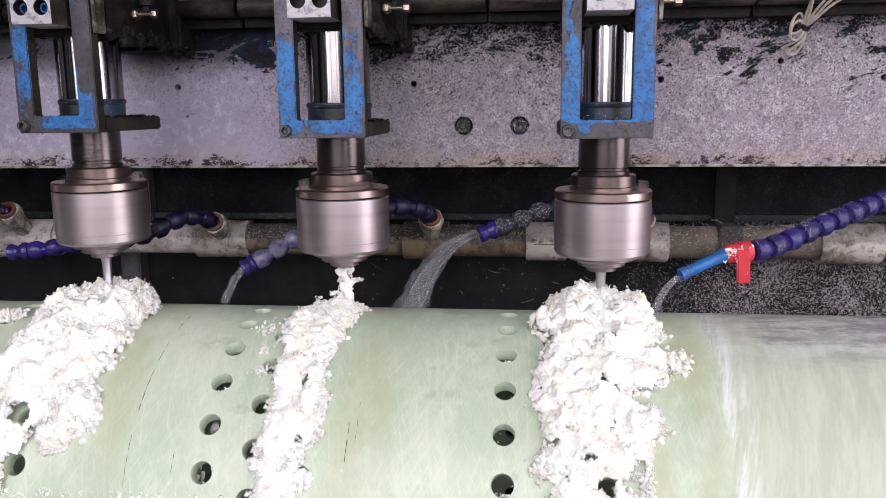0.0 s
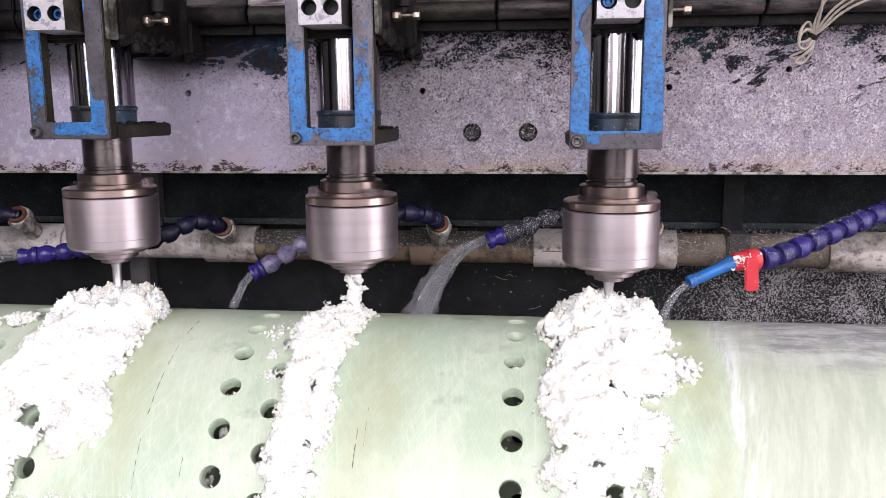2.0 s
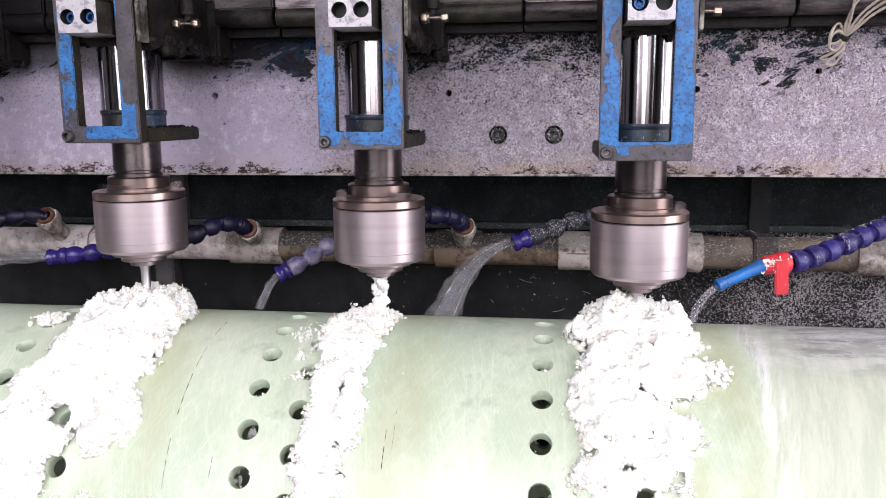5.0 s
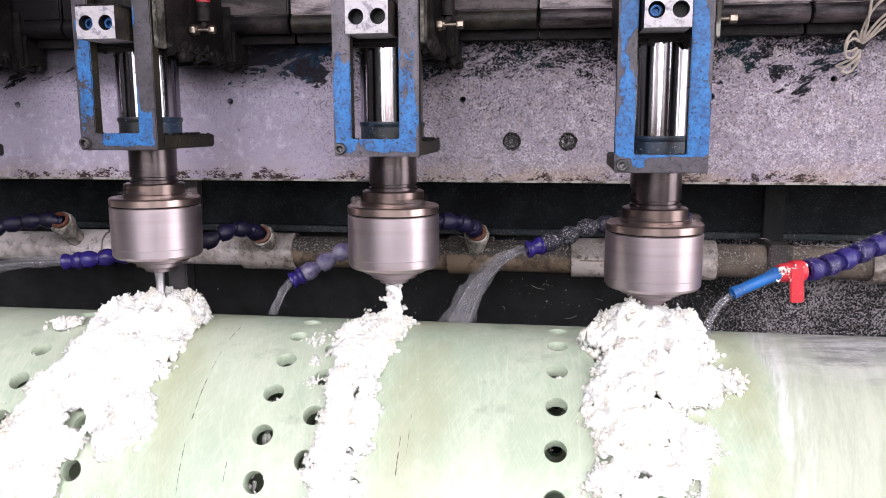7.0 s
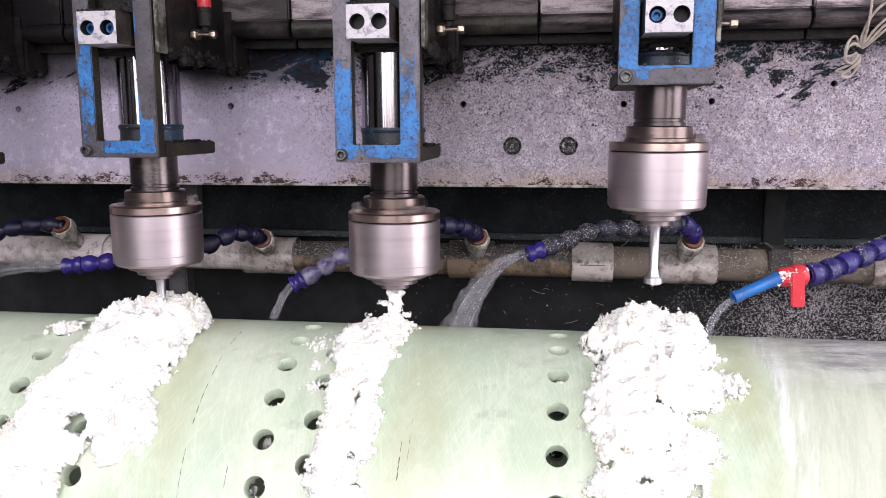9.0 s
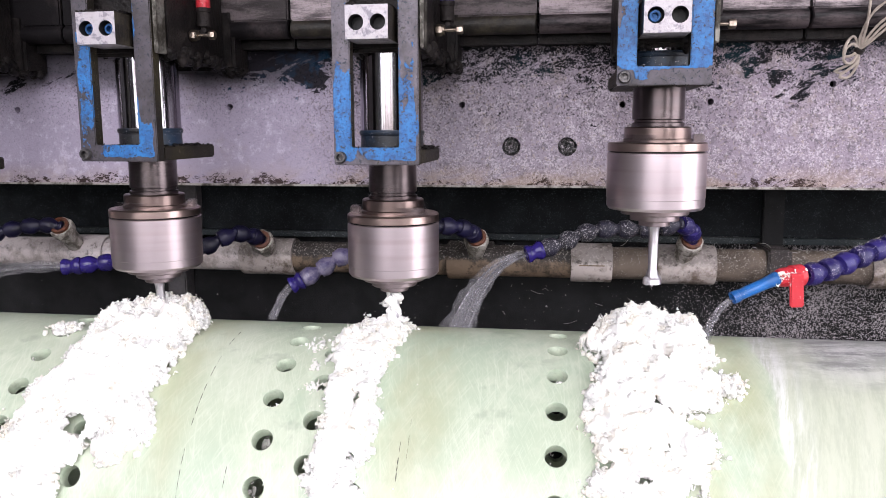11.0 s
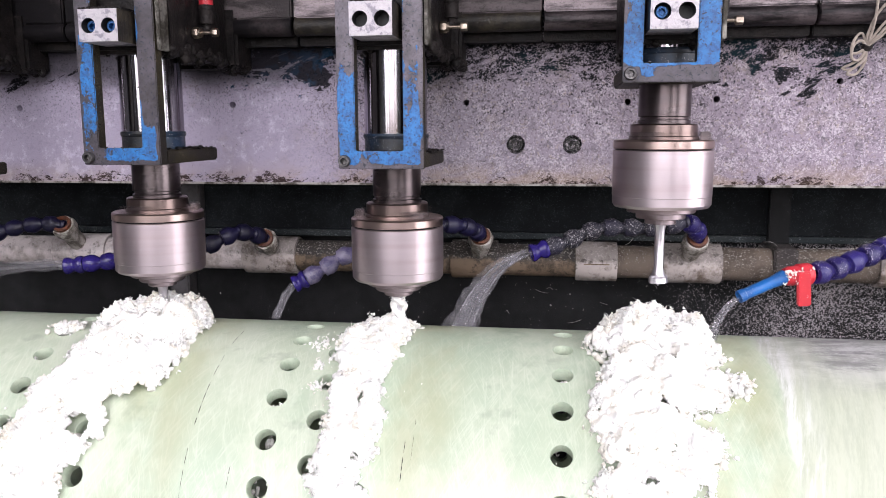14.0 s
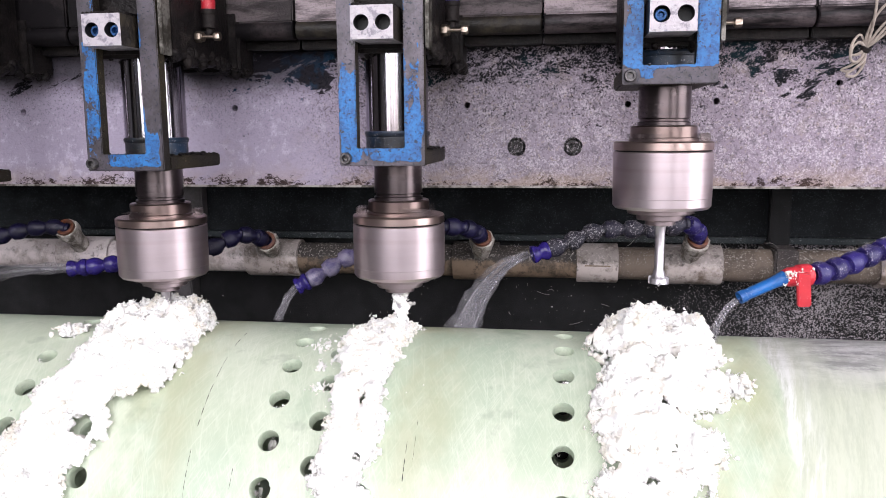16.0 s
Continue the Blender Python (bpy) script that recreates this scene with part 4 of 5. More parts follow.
def carriage(n, axis_x):
    """The fixed carriage in which one drill head slides."""
    car = thing("head_carriage", "fixed greasy black carriage with a scuffed aluminium clamp block", "machine carriage", "carriages on the rail", (axis_x, 0, 0))
    part("housing", box(-0.033, 0.034, -0.0300, BEAM_Y - 0.0365, 0.388, 0.56, 0.003), GREASE, car, "grease-black housing")
    part("housing_foot", box(-0.030, 0.043, BEAM_Y - 0.036, BEAM_Y - 0.0003, 0.3845, 0.44, 0.003), GREASE, car, "grease-black housing foot")
    bores = [(-0.0117, 0.4058, 0.0057), (0.0044, 0.4058, 0.0057)]
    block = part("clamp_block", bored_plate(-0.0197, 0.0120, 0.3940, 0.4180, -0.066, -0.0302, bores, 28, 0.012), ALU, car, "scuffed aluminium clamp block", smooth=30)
    # both x sides get a far darker second material
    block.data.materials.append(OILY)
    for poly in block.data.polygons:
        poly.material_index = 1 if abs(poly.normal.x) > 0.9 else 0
    for i, (bx, bz, br) in enumerate(bores):
        m = Matrix.Translation((bx, -0.066 + 0.0112, bz)) @ FACING
        # added near-black cup puts the shade inside the bore into its colour
        part("bore_lining", lathe([(br * 0.995, 0.0108), (br * 0.99, 0.0), (0, 0.0002)], 28, m), BORE, block, "dark bore")
        if (n, i) in ((0, 0), (0, 1), (2, 0)):
            part("clamp_screw", socket_head(0.0043, 0.006, (bx, -0.066 + 0.0108, bz)), SCREWBLUE, block, "blue-black socket screw")
    bm = box(-0.0185, 0.0110, -0.058, -0.031, 0.4181, 0.4205, 0.0008)
    rng = random.Random(20 + n)
    for k in range(40):
        s = rng.uniform(0.0006, 0.0019)
        bmesh.ops.create_icosphere(bm, subdivisions=1, radius=s, matrix=pose(rng.uniform(-0.019, 0.0115), rng.uniform(-0.0655, -0.058), 0.4180 + s * 0.4))
    part("dirt_crust", bm, GREASE, car, "black crust of grit")
    part("guide_strip", box(0.0315, 0.0345, -0.0455, -0.0305, 0.389, 0.55, 0.0006), RAILBRIGHT, car, "bright worn guide strip")
    m = Matrix.Translation((0.0342, 0.012, 0.4083)) @ pose(0, 0, 0, 0, 90, 0)
    bolt = part("adjusting_bolt", lathe([(0, 0.0), (0.0014, 0.0), (0.0014, 0.021), (0, 0.021)], 12, m), BRASS, car, "pale brass adjusting bolt")
    part("lock_nut", lathe([(0, 0.0005), (0.0044, 0.0005), (0.0048, 0.001), (0.0048, 0.0052), (0.0044, 0.0057), (0, 0.0057)], 6, m), BRASS, bolt, "brass lock nut")
    part("washer", lathe([(0, 0.0058), (0.0040, 0.0058), (0.0040, 0.0076), (0, 0.0076)], 16, m), BRASS, bolt, "brass washer")
    part("bolt_head", lathe([(0, 0.017), (0.0034, 0.017), (0.0037, 0.0175), (0.0037, 0.022), (0.0033, 0.0226), (0, 0.0226)], 6, m), BRASS, bolt, "hexagon brass bolt head")
    # air fitting above the bolt
    m = pose(0.0425, 0.022, 0.416)
    fit = part("air_fitting", lathe([(0, -0.004), (0.003, -0.004), (0.003, 0.0), (0.0058, 0.0005), (0.0058, 0.012), (0.0064, 0.0125), (0.0064, 0.016), (0, 0.016)], 20, m), GREASE, car, "black push-in air fitting")
    part("fitting_ring", lathe([(0, 0.0161), (0.0060, 0.0161), (0.0060, 0.030), (0, 0.030)], 20, m), RED if n == 0 else PURPLE, fit, "orange-red release ring" if n == 0 else "violet release ring")
    part("fitting_arm", box(0.0335, 0.0440, 0.019, 0.025, 0.4095, 0.4140, 0.0008), GREASE, car, "black fitting arm")
    # dripping grease along the housing edges
    bm = bmesh.new()
    for k in range(150):
        s = rng.uniform(0.0012, 0.0048)
        where = rng.random()
        if where < 0.35:
            p = pose(0.0335, rng.uniform(-0.028, 0.080), rng.uniform(0.3865, 0.395))
        elif where < 0.7:
            p = pose(rng.uniform(-0.03, 0.034), rng.uniform(-0.028, 0.110), 0.3880)
        else:
            p = pose(rng.uniform(0.02, 0.0425), rng.uniform(0.082, 0.116), rng.uniform(0.3835, 0.388))
        bmesh.ops.create_icosphere(bm, subdivisions=2, radius=s, matrix=p @ Matrix.Diagonal((0.9, 1.2, rng.uniform(0.6, 1.3), 1)))
    for v in bm.verts:
        v.co += noise.noise_vector(v.co * 260) * 0.0011
    tagged(part("grease_drip", bm, GREASE, car, "hanging black grease lumps"), kind="stuff")
    return car


RAILBRIGHT = plain_mat("bright_worn_strip", (0.22, 0.21, 0.19), (0.03, 0.026, 0.02), 0.4, 0.4, 60, 300, 0.36, 0.55)


# ---- coolant pipe and hoses ----
PIPE_Y, PIPE_Z = 0.185, 0.1915


def coolant_pipe():
    pipe = thing("coolant_pipe", "grimy plastic coolant pipe with couplings and tees", "pipe")
    lie = pose(0, 0, 0, 0, 90, 0)

    def length(name, x0, x1, r, mat, label, lipped=True):
        m = Matrix.Translation((x0, PIPE_Y, PIPE_Z)) @ lie
        ln = x1 - x0
        prof = [(r * 0.86, 0), (r * 0.97, 0.0), (r, 0.0012), (r, ln - 0.0012), (r * 0.97, ln), (r * 0.86, ln)] if lipped else [(r, 0), (r, ln)]
        return part(name, lathe(prof, 40, m), mat, pipe, label)

    length("pipe_run", -1.3, -0.171, 0.0166, PIPEPALE, "grey-beige pipe run", False)
    length("pipe_run", -0.171, 0.126, 0.0166, PIPEDIRT, "dirt-caked pipe run", False)
    length("pipe_run", 0.126, 1.3, 0.0166, PIPESPECK, "chip-dusted pipe run", False)
    length("coupling", 0.1264, 0.168, 0.0203, PIPE, "beige pipe coupling")
    part("mould_line", box(0.1345, 0.1600, PIPE_Y - 0.0206, PIPE_Y - 0.0198, PIPE_Z - 0.0006, PIPE_Z + 0.0006), PIPEDIRT, pipe, "dark moulding line on the coupling")
    length("coupling", 0.416, 0.475, 0.0203, PIPE, "beige pipe coupling")
    for x0, x1, m in ((-0.455, -0.392, PIPEPALE), (-0.2307, -0.171, PIPE), (-0.0023, 0.046, PIPEDIRT), (0.213, 0.270, PIPE)):
        length("tee", x0, x1, 0.0203, m, "pipe tee")
    part("pipe_strap", box(0.3176, 0.340, PIPE_Y - 0.0205, PIPE_Y + 0.049, PIPE_Z - 0.006, PIPE_Z + 0.0195, 0.002), STRAPM, pipe, "dusty strap over the pipe")
    # upright in a much darker tone than the strap below
    part("strap_upright", box(0.3185, 0.339, PIPE_Y + 0.012, PIPE_Y + 0.020, PIPE_Z + 0.019, 0.3000, 0.001), STRAPDARK, pipe, "dusty strap upright")


def segment_profile(s):
    """One ball-and-socket link of a coolant hose, 1 long, from the socket lip to the ball."""
    return [(0.0046 * s, 0.0), (0.0076 * s, 0.0002), (0.0080 * s, 0.0006), (0.0082 * s, 0.0018), (0.0091 * s, 0.0048), (0.0087 * s, 0.0074), (0.0070 * s, 0.0098),
            (0.0054 * s, 0.0118), (0.0050 * s, 0.0132), (0.0058 * s, 0.0146), (0.0050 * s, 0.0165), (0.0, 0.0170)]


def hose(pts, label, mats, root=True, nozzle=1.0, s=1.0, pitch=1.3):
    """A jointed hose from its root on the pipe along pts; mats gives a material for a share 0..1 of the way."""
    h = thing("coolant_hose", label, "hose", "jointed coolant hoses", pts[0])
    base = Vector(pts[0])
    fine = spline(pts, 0.001)
    way = spline(pts, 0.00099 * len(fine) / max(1, round(0.001 * len(fine) / (0.0142 * pitch))))
    for i, (a, b) in enumerate(zip(way, way[1:])):
        k = i / max(1, len(way) - 2)
        m = Matrix.Translation(-base) @ along(b, a)
        ob = part("hose_link", lathe([(r, z * pitch) for r, z in segment_profile(s)], 20), mats(k), h)
        ob.matrix_basis = m
    if nozzle:
        a, b = way[-2], way[-1]
        ob = part("nozzle", lathe([(0.004, 0.0), (0.0078, 0.0003), (0.0090, 0.0030), (0.0086, 0.0055), (0.0066, 0.0090), (0.0064, 0.0105), (0.0080, 0.0140), (0.0084, 0.0150), (0.0084, 0.0180), (0.0078, 0.0186), (0.0058, 0.0186), (0.0046, 0.0120), (0, 0.0110)], 24), mats(2.0), h, "purple hose nozzle")
        ob.matrix_basis = Matrix.Translation(-base) @ along(b, b + (b - a)) @ Matrix.Diagonal((1, 1, nozzle, 1))
    if root:
        foot = Vector((pts[0][0] - 0.004, PIPE_Y - 0.008, PIPE_Z + 0.006))
        a = Vector(pts[0])
        d = (a - foot).normalized()
        ob = part("threaded_root", lathe([(0.0095, -0.03), (0.0095, -0.004), (0.0122, -0.004), (0.0128, -0.002), (0.0128, 0.007), (0.0118, 0.009), (0.007, 0.009)], 8), ROOTWHITE, h, "dirty white threaded root")
        ob.matrix_basis = Matrix.Translation(-base) @ along(a - d * 0.008, a)
        ob = part("root_ring", lathe([(0.0066, 0.0), (0.0098, 0.0), (0.0096, 0.0030), (0.0066, 0.0034)], 24), ROOTRUST, h, "rust-brown ring")
        ob.matrix_basis = Matrix.Translation(-base) @ along(a + d * 0.0012, a + d)
    return h


def hoses():
    dark = lambda k: PURPLEDARK
    hose([(-0.4205, 0.14, 0.2263), (-0.4415, 0.135, 0.2285), (-0.4614, 0.13, 0.2258), (-0.485, 0.125, 0.2199), (-0.53, 0.12, 0.205)], "grimy dark purple jointed coolant hose", dark)
    hose([(-0.1954, 0.145, 0.2146), (-0.2041, 0.125, 0.2242), (-0.2193, 0.115, 0.2241), (-0.2321, 0.105, 0.215), (-0.2542, 0.1, 0.2067), (-0.2950, 0.095, 0.2020), (-0.3300, 0.09, 0.1985), (-0.3490, 0.085, 0.1957), (-0.3615, 0.082, 0.1950)],
         "purple jointed coolant hose, darker near its root", lambda k: PURPLEDARK if k < 0.45 else PURPLECLEAN)
    hose([(0.0315, 0.145, 0.2206), (0.0252, 0.125, 0.2316), (0.005, 0.11, 0.237), (-0.0236, 0.1, 0.2313), (-0.0600, 0.094, 0.2200), (-0.0925, 0.09, 0.2086), (-0.1092, 0.085, 0.1981), (-0.1200, 0.082, 0.1912), (-0.1300, 0.0785, 0.1865)],
         "purple jointed coolant hose dusted with chips", lambda k: PURPLEDARK if k < 0.5 else (PURPLEWET if k < 1.5 else PURPLECLEAN), nozzle=0.7)
    hose([(0.2403, 0.145, 0.2212), (0.2353, 0.125, 0.240), (0.2167, 0.12, 0.2387), (0.1937, 0.12, 0.2347), (0.1466, 0.115, 0.2346), (0.1200, 0.106, 0.2240), (0.1060, 0.102, 0.2190), (0.0975, 0.099, 0.2170)],
         "jointed coolant hose caked with grey chip dust", lambda k: PURPLE if k < 0.2 else (PURPLEDUST if k < 1.5 else PURPLECLEAN), nozzle=0.9)
    h = hose([(0.47, 0.13, 0.250), (0.404, 0.09, 0.2317), (0.3702, 0.07, 0.2219), (0.3374, 0.05, 0.2125), (0.3133, 0.035, 0.2095)], "long purple jointed hose with a red valve and blue nozzle", lambda k: PURPLE, False, 0, 1.08, 1.38)
    base = Vector((0.47, 0.13, 0.250))
    a, b, c = Vector((0.3110, 0.034, 0.2100)), Vector((0.2900, 0.0265, 0.2085)), Vector((0.2515, 0.0148, 0.1925))
    red = part("valve_body", lathe([(0, 0), (0.0085, 0), (0.0092, 0.001), (0.0092, 0.010), (0.0080, 0.011), (0.0080, 0.0185), (0.0066, 0.0225), (0, 0.0225)], 16), RED, h, "red plastic valve body")
    red.matrix_basis = Matrix.Translation(-base) @ along(a, b)
    mid = a.lerp(b, 0.35)
    grip = part("valve_lever", box(-0.0052, 0.0052, -0.0024, 0.0024, -0.0235, 0.004, 0.001), RED, red, "red lever tab")
    grip.matrix_basis = red.matrix_basis.inverted() @ Matrix.Translation(-base) @ pose(mid.x - 0.0005, mid.y - 0.0098, mid.z, 0, -4, 0)
    noz = part("nozzle_tube", lathe([(0, 0), (0.0058, 0), (0.0058, 0.002), (0.0048, 0.012), (0.0046, 0.036), (0.0052, 0.0364), (0.0052, 0.0415), (0.0040, 0.0415), (0.0036, 0.034), (0, 0.033)], 20), NOZBLUE, h, "blue plastic nozzle tube")
    noz.matrix_basis = Matrix.Translation(-base) @ along(b, c)


def water_jet(seed, path, wide0, wide1, thin, count, label, veils=1):
    """Falling coolant: nested thin veils and fine strands that spread from wide0 to wide1 along the path."""
    rng = random.Random(seed)
    o = Vector(path[0])
    sheet = [Vector(p) - o for p in path]
    jet = thing("coolant_jet", label, "water", "coolant jets", o)
    for n in range(veils):
        lean = (n - (veils - 1) / 2) * 0.55
        way = [p + Vector((lean * (wide0 + (wide1 - wide0) * i / (len(sheet) - 1)), 0.002 * n, 0)) for i, p in enumerate(sheet)]
        share = 1.0 if veils == 1 else (0.75, 0.55, 0.85, 0.45)[n % 4]
        part("jet_sheet", sweep(spline(way, 0.0025), lambda t, n=n, share=share: (wide0 + (wide1 - wide0) * t) * share * (0.95 + 0.5 * noise.noise((t * 5, seed + n, 0.3)) + 0.3 * noise.noise((t * 15, seed + n, 2.3))) + thin, 14, 0.3), VEIL, jet, smooth=80)
    for k in range(count):
        u = rng.uniform(-1, 1) if k > 1 else (-1, 1)[k]
        dep = rng.uniform(-1, 1)
        pts = []
        for i, p in enumerate(path):
            f = i / (len(path) - 1)
            wd = wide0 + (wide1 - wide0) * f
            pts.append(Vector(p) - o + Vector((u * wd + rng.gauss(0, 0.0003), dep * wd * 0.5, rng.gauss(0, 0.0005) + u * wd * 0.3 * f)))
        r = thin * (1.5 if k < 2 else rng.choice((0.3, 0.5, 0.8, 1.4)))
        rad = lambda t, r=r, k=k: r * (1 + 0.5 * noise.noise((t * 7, k * 3.3, 3.1)) + 0.4 * noise.noise((t * 26, k * 1.7, 1.2)))
        part("jet_strand", sweep(spline(pts, 0.003), rad, 8, 0.8), WATER if k % 5 == 0 else MIST, jet, smooth=80)
    end, back = sheet[-1], sheet[-2]
    drops = bmesh.new()
    for k in range(26):
        f = rng.uniform(0.55, 1.05)
        p = back.lerp(end, f) + Vector((rng.gauss(0, wide1 * 1.2), rng.gauss(0, 0.004), abs(rng.gauss(0, 0.003))))
        bmesh.ops.create_icosphere(drops, subdivisions=1, radius=rng.uniform(0.0002, 0.0006), matrix=Matrix.Translation(p))
    tagged(part("splash_drops", drops, WATER, jet, "flying coolant drops"), kind="stuff")
    return jet


def jets():
    return [
        water_jet(1, [(-0.3790, 0.079, 0.1945), (-0.402, 0.06, 0.1955), (-0.430, 0.036, 0.1935), (-0.480, -0.01, 0.180)], 0.0055, 0.0105, 0.0010, 8, "grey coolant jet spraying sideways from a nozzle", 2),
        water_jet(2, [(-0.1400, 0.0750, 0.1815), (-0.1450, 0.0620, 0.1715), (-0.1490, 0.0470, 0.1545)], 0.0032, 0.0036, 0.0009, 8, "thin coolant jet falling on the tube", 2),
        water_jet(3, [(0.0795, 0.0945, 0.2130), (0.057, 0.073, 0.2025), (0.0395, 0.053, 0.1820), (0.0285, 0.038, 0.1580), (0.0235, 0.0310, 0.1480)], 0.0040, 0.0112, 0.00055, 15, "fan-shaped coolant jet falling on the tube", 4),
        water_jet(4, [(0.2518, 0.0147, 0.1916), (0.2420, 0.0095, 0.1840), (0.2345, 0.004, 0.1720), (0.2312, 0.0, 0.1595)], 0.0024, 0.0018, 0.0010, 8, "clear coolant jet bending down from the blue nozzle"),
    ]


# ---- cord ----
def cord():
    c = thing("cord_bundle", "grubby cotton cord tied in a hanging hank", "cord", "", (0.3613, 0.09, 0.394))
    o = Vector((0.3613, 0.09, 0.394))
    k = o
    runs = [
        [(0.3655, 0.079, 0.520), (0.3640, 0.079, 0.450), (0.3626, 0.080, 0.415), k],
        [k, (0.3560, 0.088, 0.4050), (0.3500, 0.086, 0.4000), (0.3478, 0.086, 0.3900), (0.3540, 0.088, 0.3890), k],
        [k, (0.3570, 0.090, 0.3850), (0.3500, 0.092, 0.3800), (0.3440, 0.094, 0.3770), (0.3520, 0.095, 0.3760), (0.3595, 0.093, 0.3840), k],
        [k, (0.3555, 0.0875, 0.3990), (0.3495, 0.086, 0.3945), (0.3488, 0.087, 0.3850), (0.3560, 0.089, 0.3835), k],
        [k, (0.3600, 0.090, 0.3840), (0.3535, 0.092, 0.3775), (0.3480, 0.0935, 0.3725), (0.3555, 0.094, 0.3720), (0.3612, 0.092, 0.3820), k],
        [k, (0.3672, 0.085, 0.4020), (0.3765, 0.080, 0.4135), (0.3915, 0.074, 0.4230), (0.4200, 0.07, 0.4320)],
        [k, (0.3650, 0.086, 0.4030), (0.3740, 0.080, 0.4160), (0.3900, 0.074, 0.4270), (0.4200, 0.07, 0.4370)],
        [k, (0.3690, 0.086, 0.4010), (0.3790, 0.080, 0.4110), (0.3930, 0.074, 0.4190), (0.4200, 0.07, 0.4280)],
        [k, (0.3600, 0.086, 0.4040), (0.3640, 0.082, 0.4180), (0.3720, 0.078, 0.4290), (0.3900, 0.075, 0.4390)],
    ]
    for r in runs:
        way = [p - o for p in spline(r, 0.002)]
        part("cord_strand", sweep(way, lambda t: 0.00115 * (1 + 0.12 * math.sin(t * 160)), 8), ROPE, c)
    part("binding", lathe([(0.0030, -0.0024), (0.0042, -0.0018), (0.0042, 0.0018), (0.0030, 0.0024)], 14, pose(0, 0, 0, 35, 20, 0)), GREASE, c, "dark binding round the cord")


# ---- shavings ----
def crumb_kit(rng):
    """Ragged crumbs, hooked shreds and thin curled flakes of unit size: vertex and triangle arrays."""
    kit = []
    for k in range(12):
        bm = bmesh.new()
        bmesh.ops.create_icosphere(bm, subdivisions=1 if k % 3 else 2, radius=1)
        off = Vector((k * 7.3, 1.7, 4.1))
        for v in bm.verts:
            d = v.co.normalized()
            v.co = d * (0.95 + 0.75 * noise.noise(d * 1.5 + off) + 0.40 * noise.noise(d * 3.8 + off))
        kit.append((np.array([v.co[:] for v in bm.verts]), np.array([[v.index for v in f.verts] for f in bm.faces])))
        bm.free()
    for k in range(9):
        n, turn, wob = 8, rng.uniform(1.4, 5.6), rng.uniform(0, 6)
        wide, rise = rng.uniform(0.22, 0.62), rng.uniform(0.0, 0.9)
        verts, tris = [], []
        for i in range(n):
            f = i / (n - 1)
            a = turn * (f - 0.5)
            r = 1.0 + 0.25 * math.sin(3 * a + wob)
            w = wide * rng.uniform(0.6, 1.3) * (0.25 + math.sin(math.pi * (i + 0.5) / n))
            for s, tk in ((-1, 0.0), (1, 0.0), (1, 0.14), (-1, 0.14)):
                rr = r - tk + 0.2 * s * math.sin(5 * a)
                verts.append((rr * math.cos(a) - 0.5, rr * math.sin(a), s * w + 0.3 * math.sin(2 * a + wob) + rise * (f - 0.5) * 2))
        for i in range(n - 1):
            for j in range(4):
                p, q = i * 4 + j, i * 4 + (j + 1) % 4
                tris += [(p, q, q + 4), (p, q + 4, p + 4)]
        tris += [(0, 2, 1), (0, 3, 2), (4 * n - 4, 4 * n - 3, 4 * n - 2), (4 * n - 4, 4 * n - 2, 4 * n - 1)]
        kit.append((np.array(verts), np.array(tris)))
    return kit


KIT = crumb_kit(random.Random(9))


def turn_of(rng):
    q = np.array([rng.gauss(0, 1) for _ in range(4)])
    w, x, y, z = q / np.linalg.norm(q)
    return np.array([[1 - 2 * (y * y + z * z), 2 * (x * y - z * w), 2 * (x * z + y * w)],
                     [2 * (x * y + z * w), 1 - 2 * (x * x + z * z), 2 * (y * z - x * w)],
                     [2 * (x * z - y * w), 2 * (y * z + x * w), 1 - 2 * (x * x + y * y)]])


def crumbs_mesh(name, spots, rng, material, body=None):
    """Joins one crumb or flake per spot (x, y, z, size), and a body if there is one."""
    V, F, n = ([], [], 0) if body is None else ([body[0]], [body[1]], len(body[0]))
    for x, y, z, s in spots:
        v, f = KIT[rng.randrange(12) if s > 0.0021 else rng.randrange(7, len(KIT))]
        v = (v * np.array([1, rng.uniform(0.7, 1.2), rng.uniform(0.6, 1.0)])) @ turn_of(rng).T * s + np.array([x, y, z])
        V.append(v)
        F.append(f + n)
        n += len(v)
    V, F = np.concatenate(V), np.concatenate(F)
    me = bpy.data.meshes.new(name)
    me.from_pydata(V.tolist(), [], F.tolist())
    me.materials.append(material)
    if body is not None:
        me.materials.append(WISP)
        slots = np.ones(len(F), dtype=np.int32)
        slots[:len(body[1])] = 0
        me.polygons.foreach_set("material_index", slots)
    me.shade_smooth()
    return me


def on_tube(x, deg, h):
    a, r = radians(deg), TUBE_R + h
    return (x, -r * math.sin(a), r * math.cos(a))


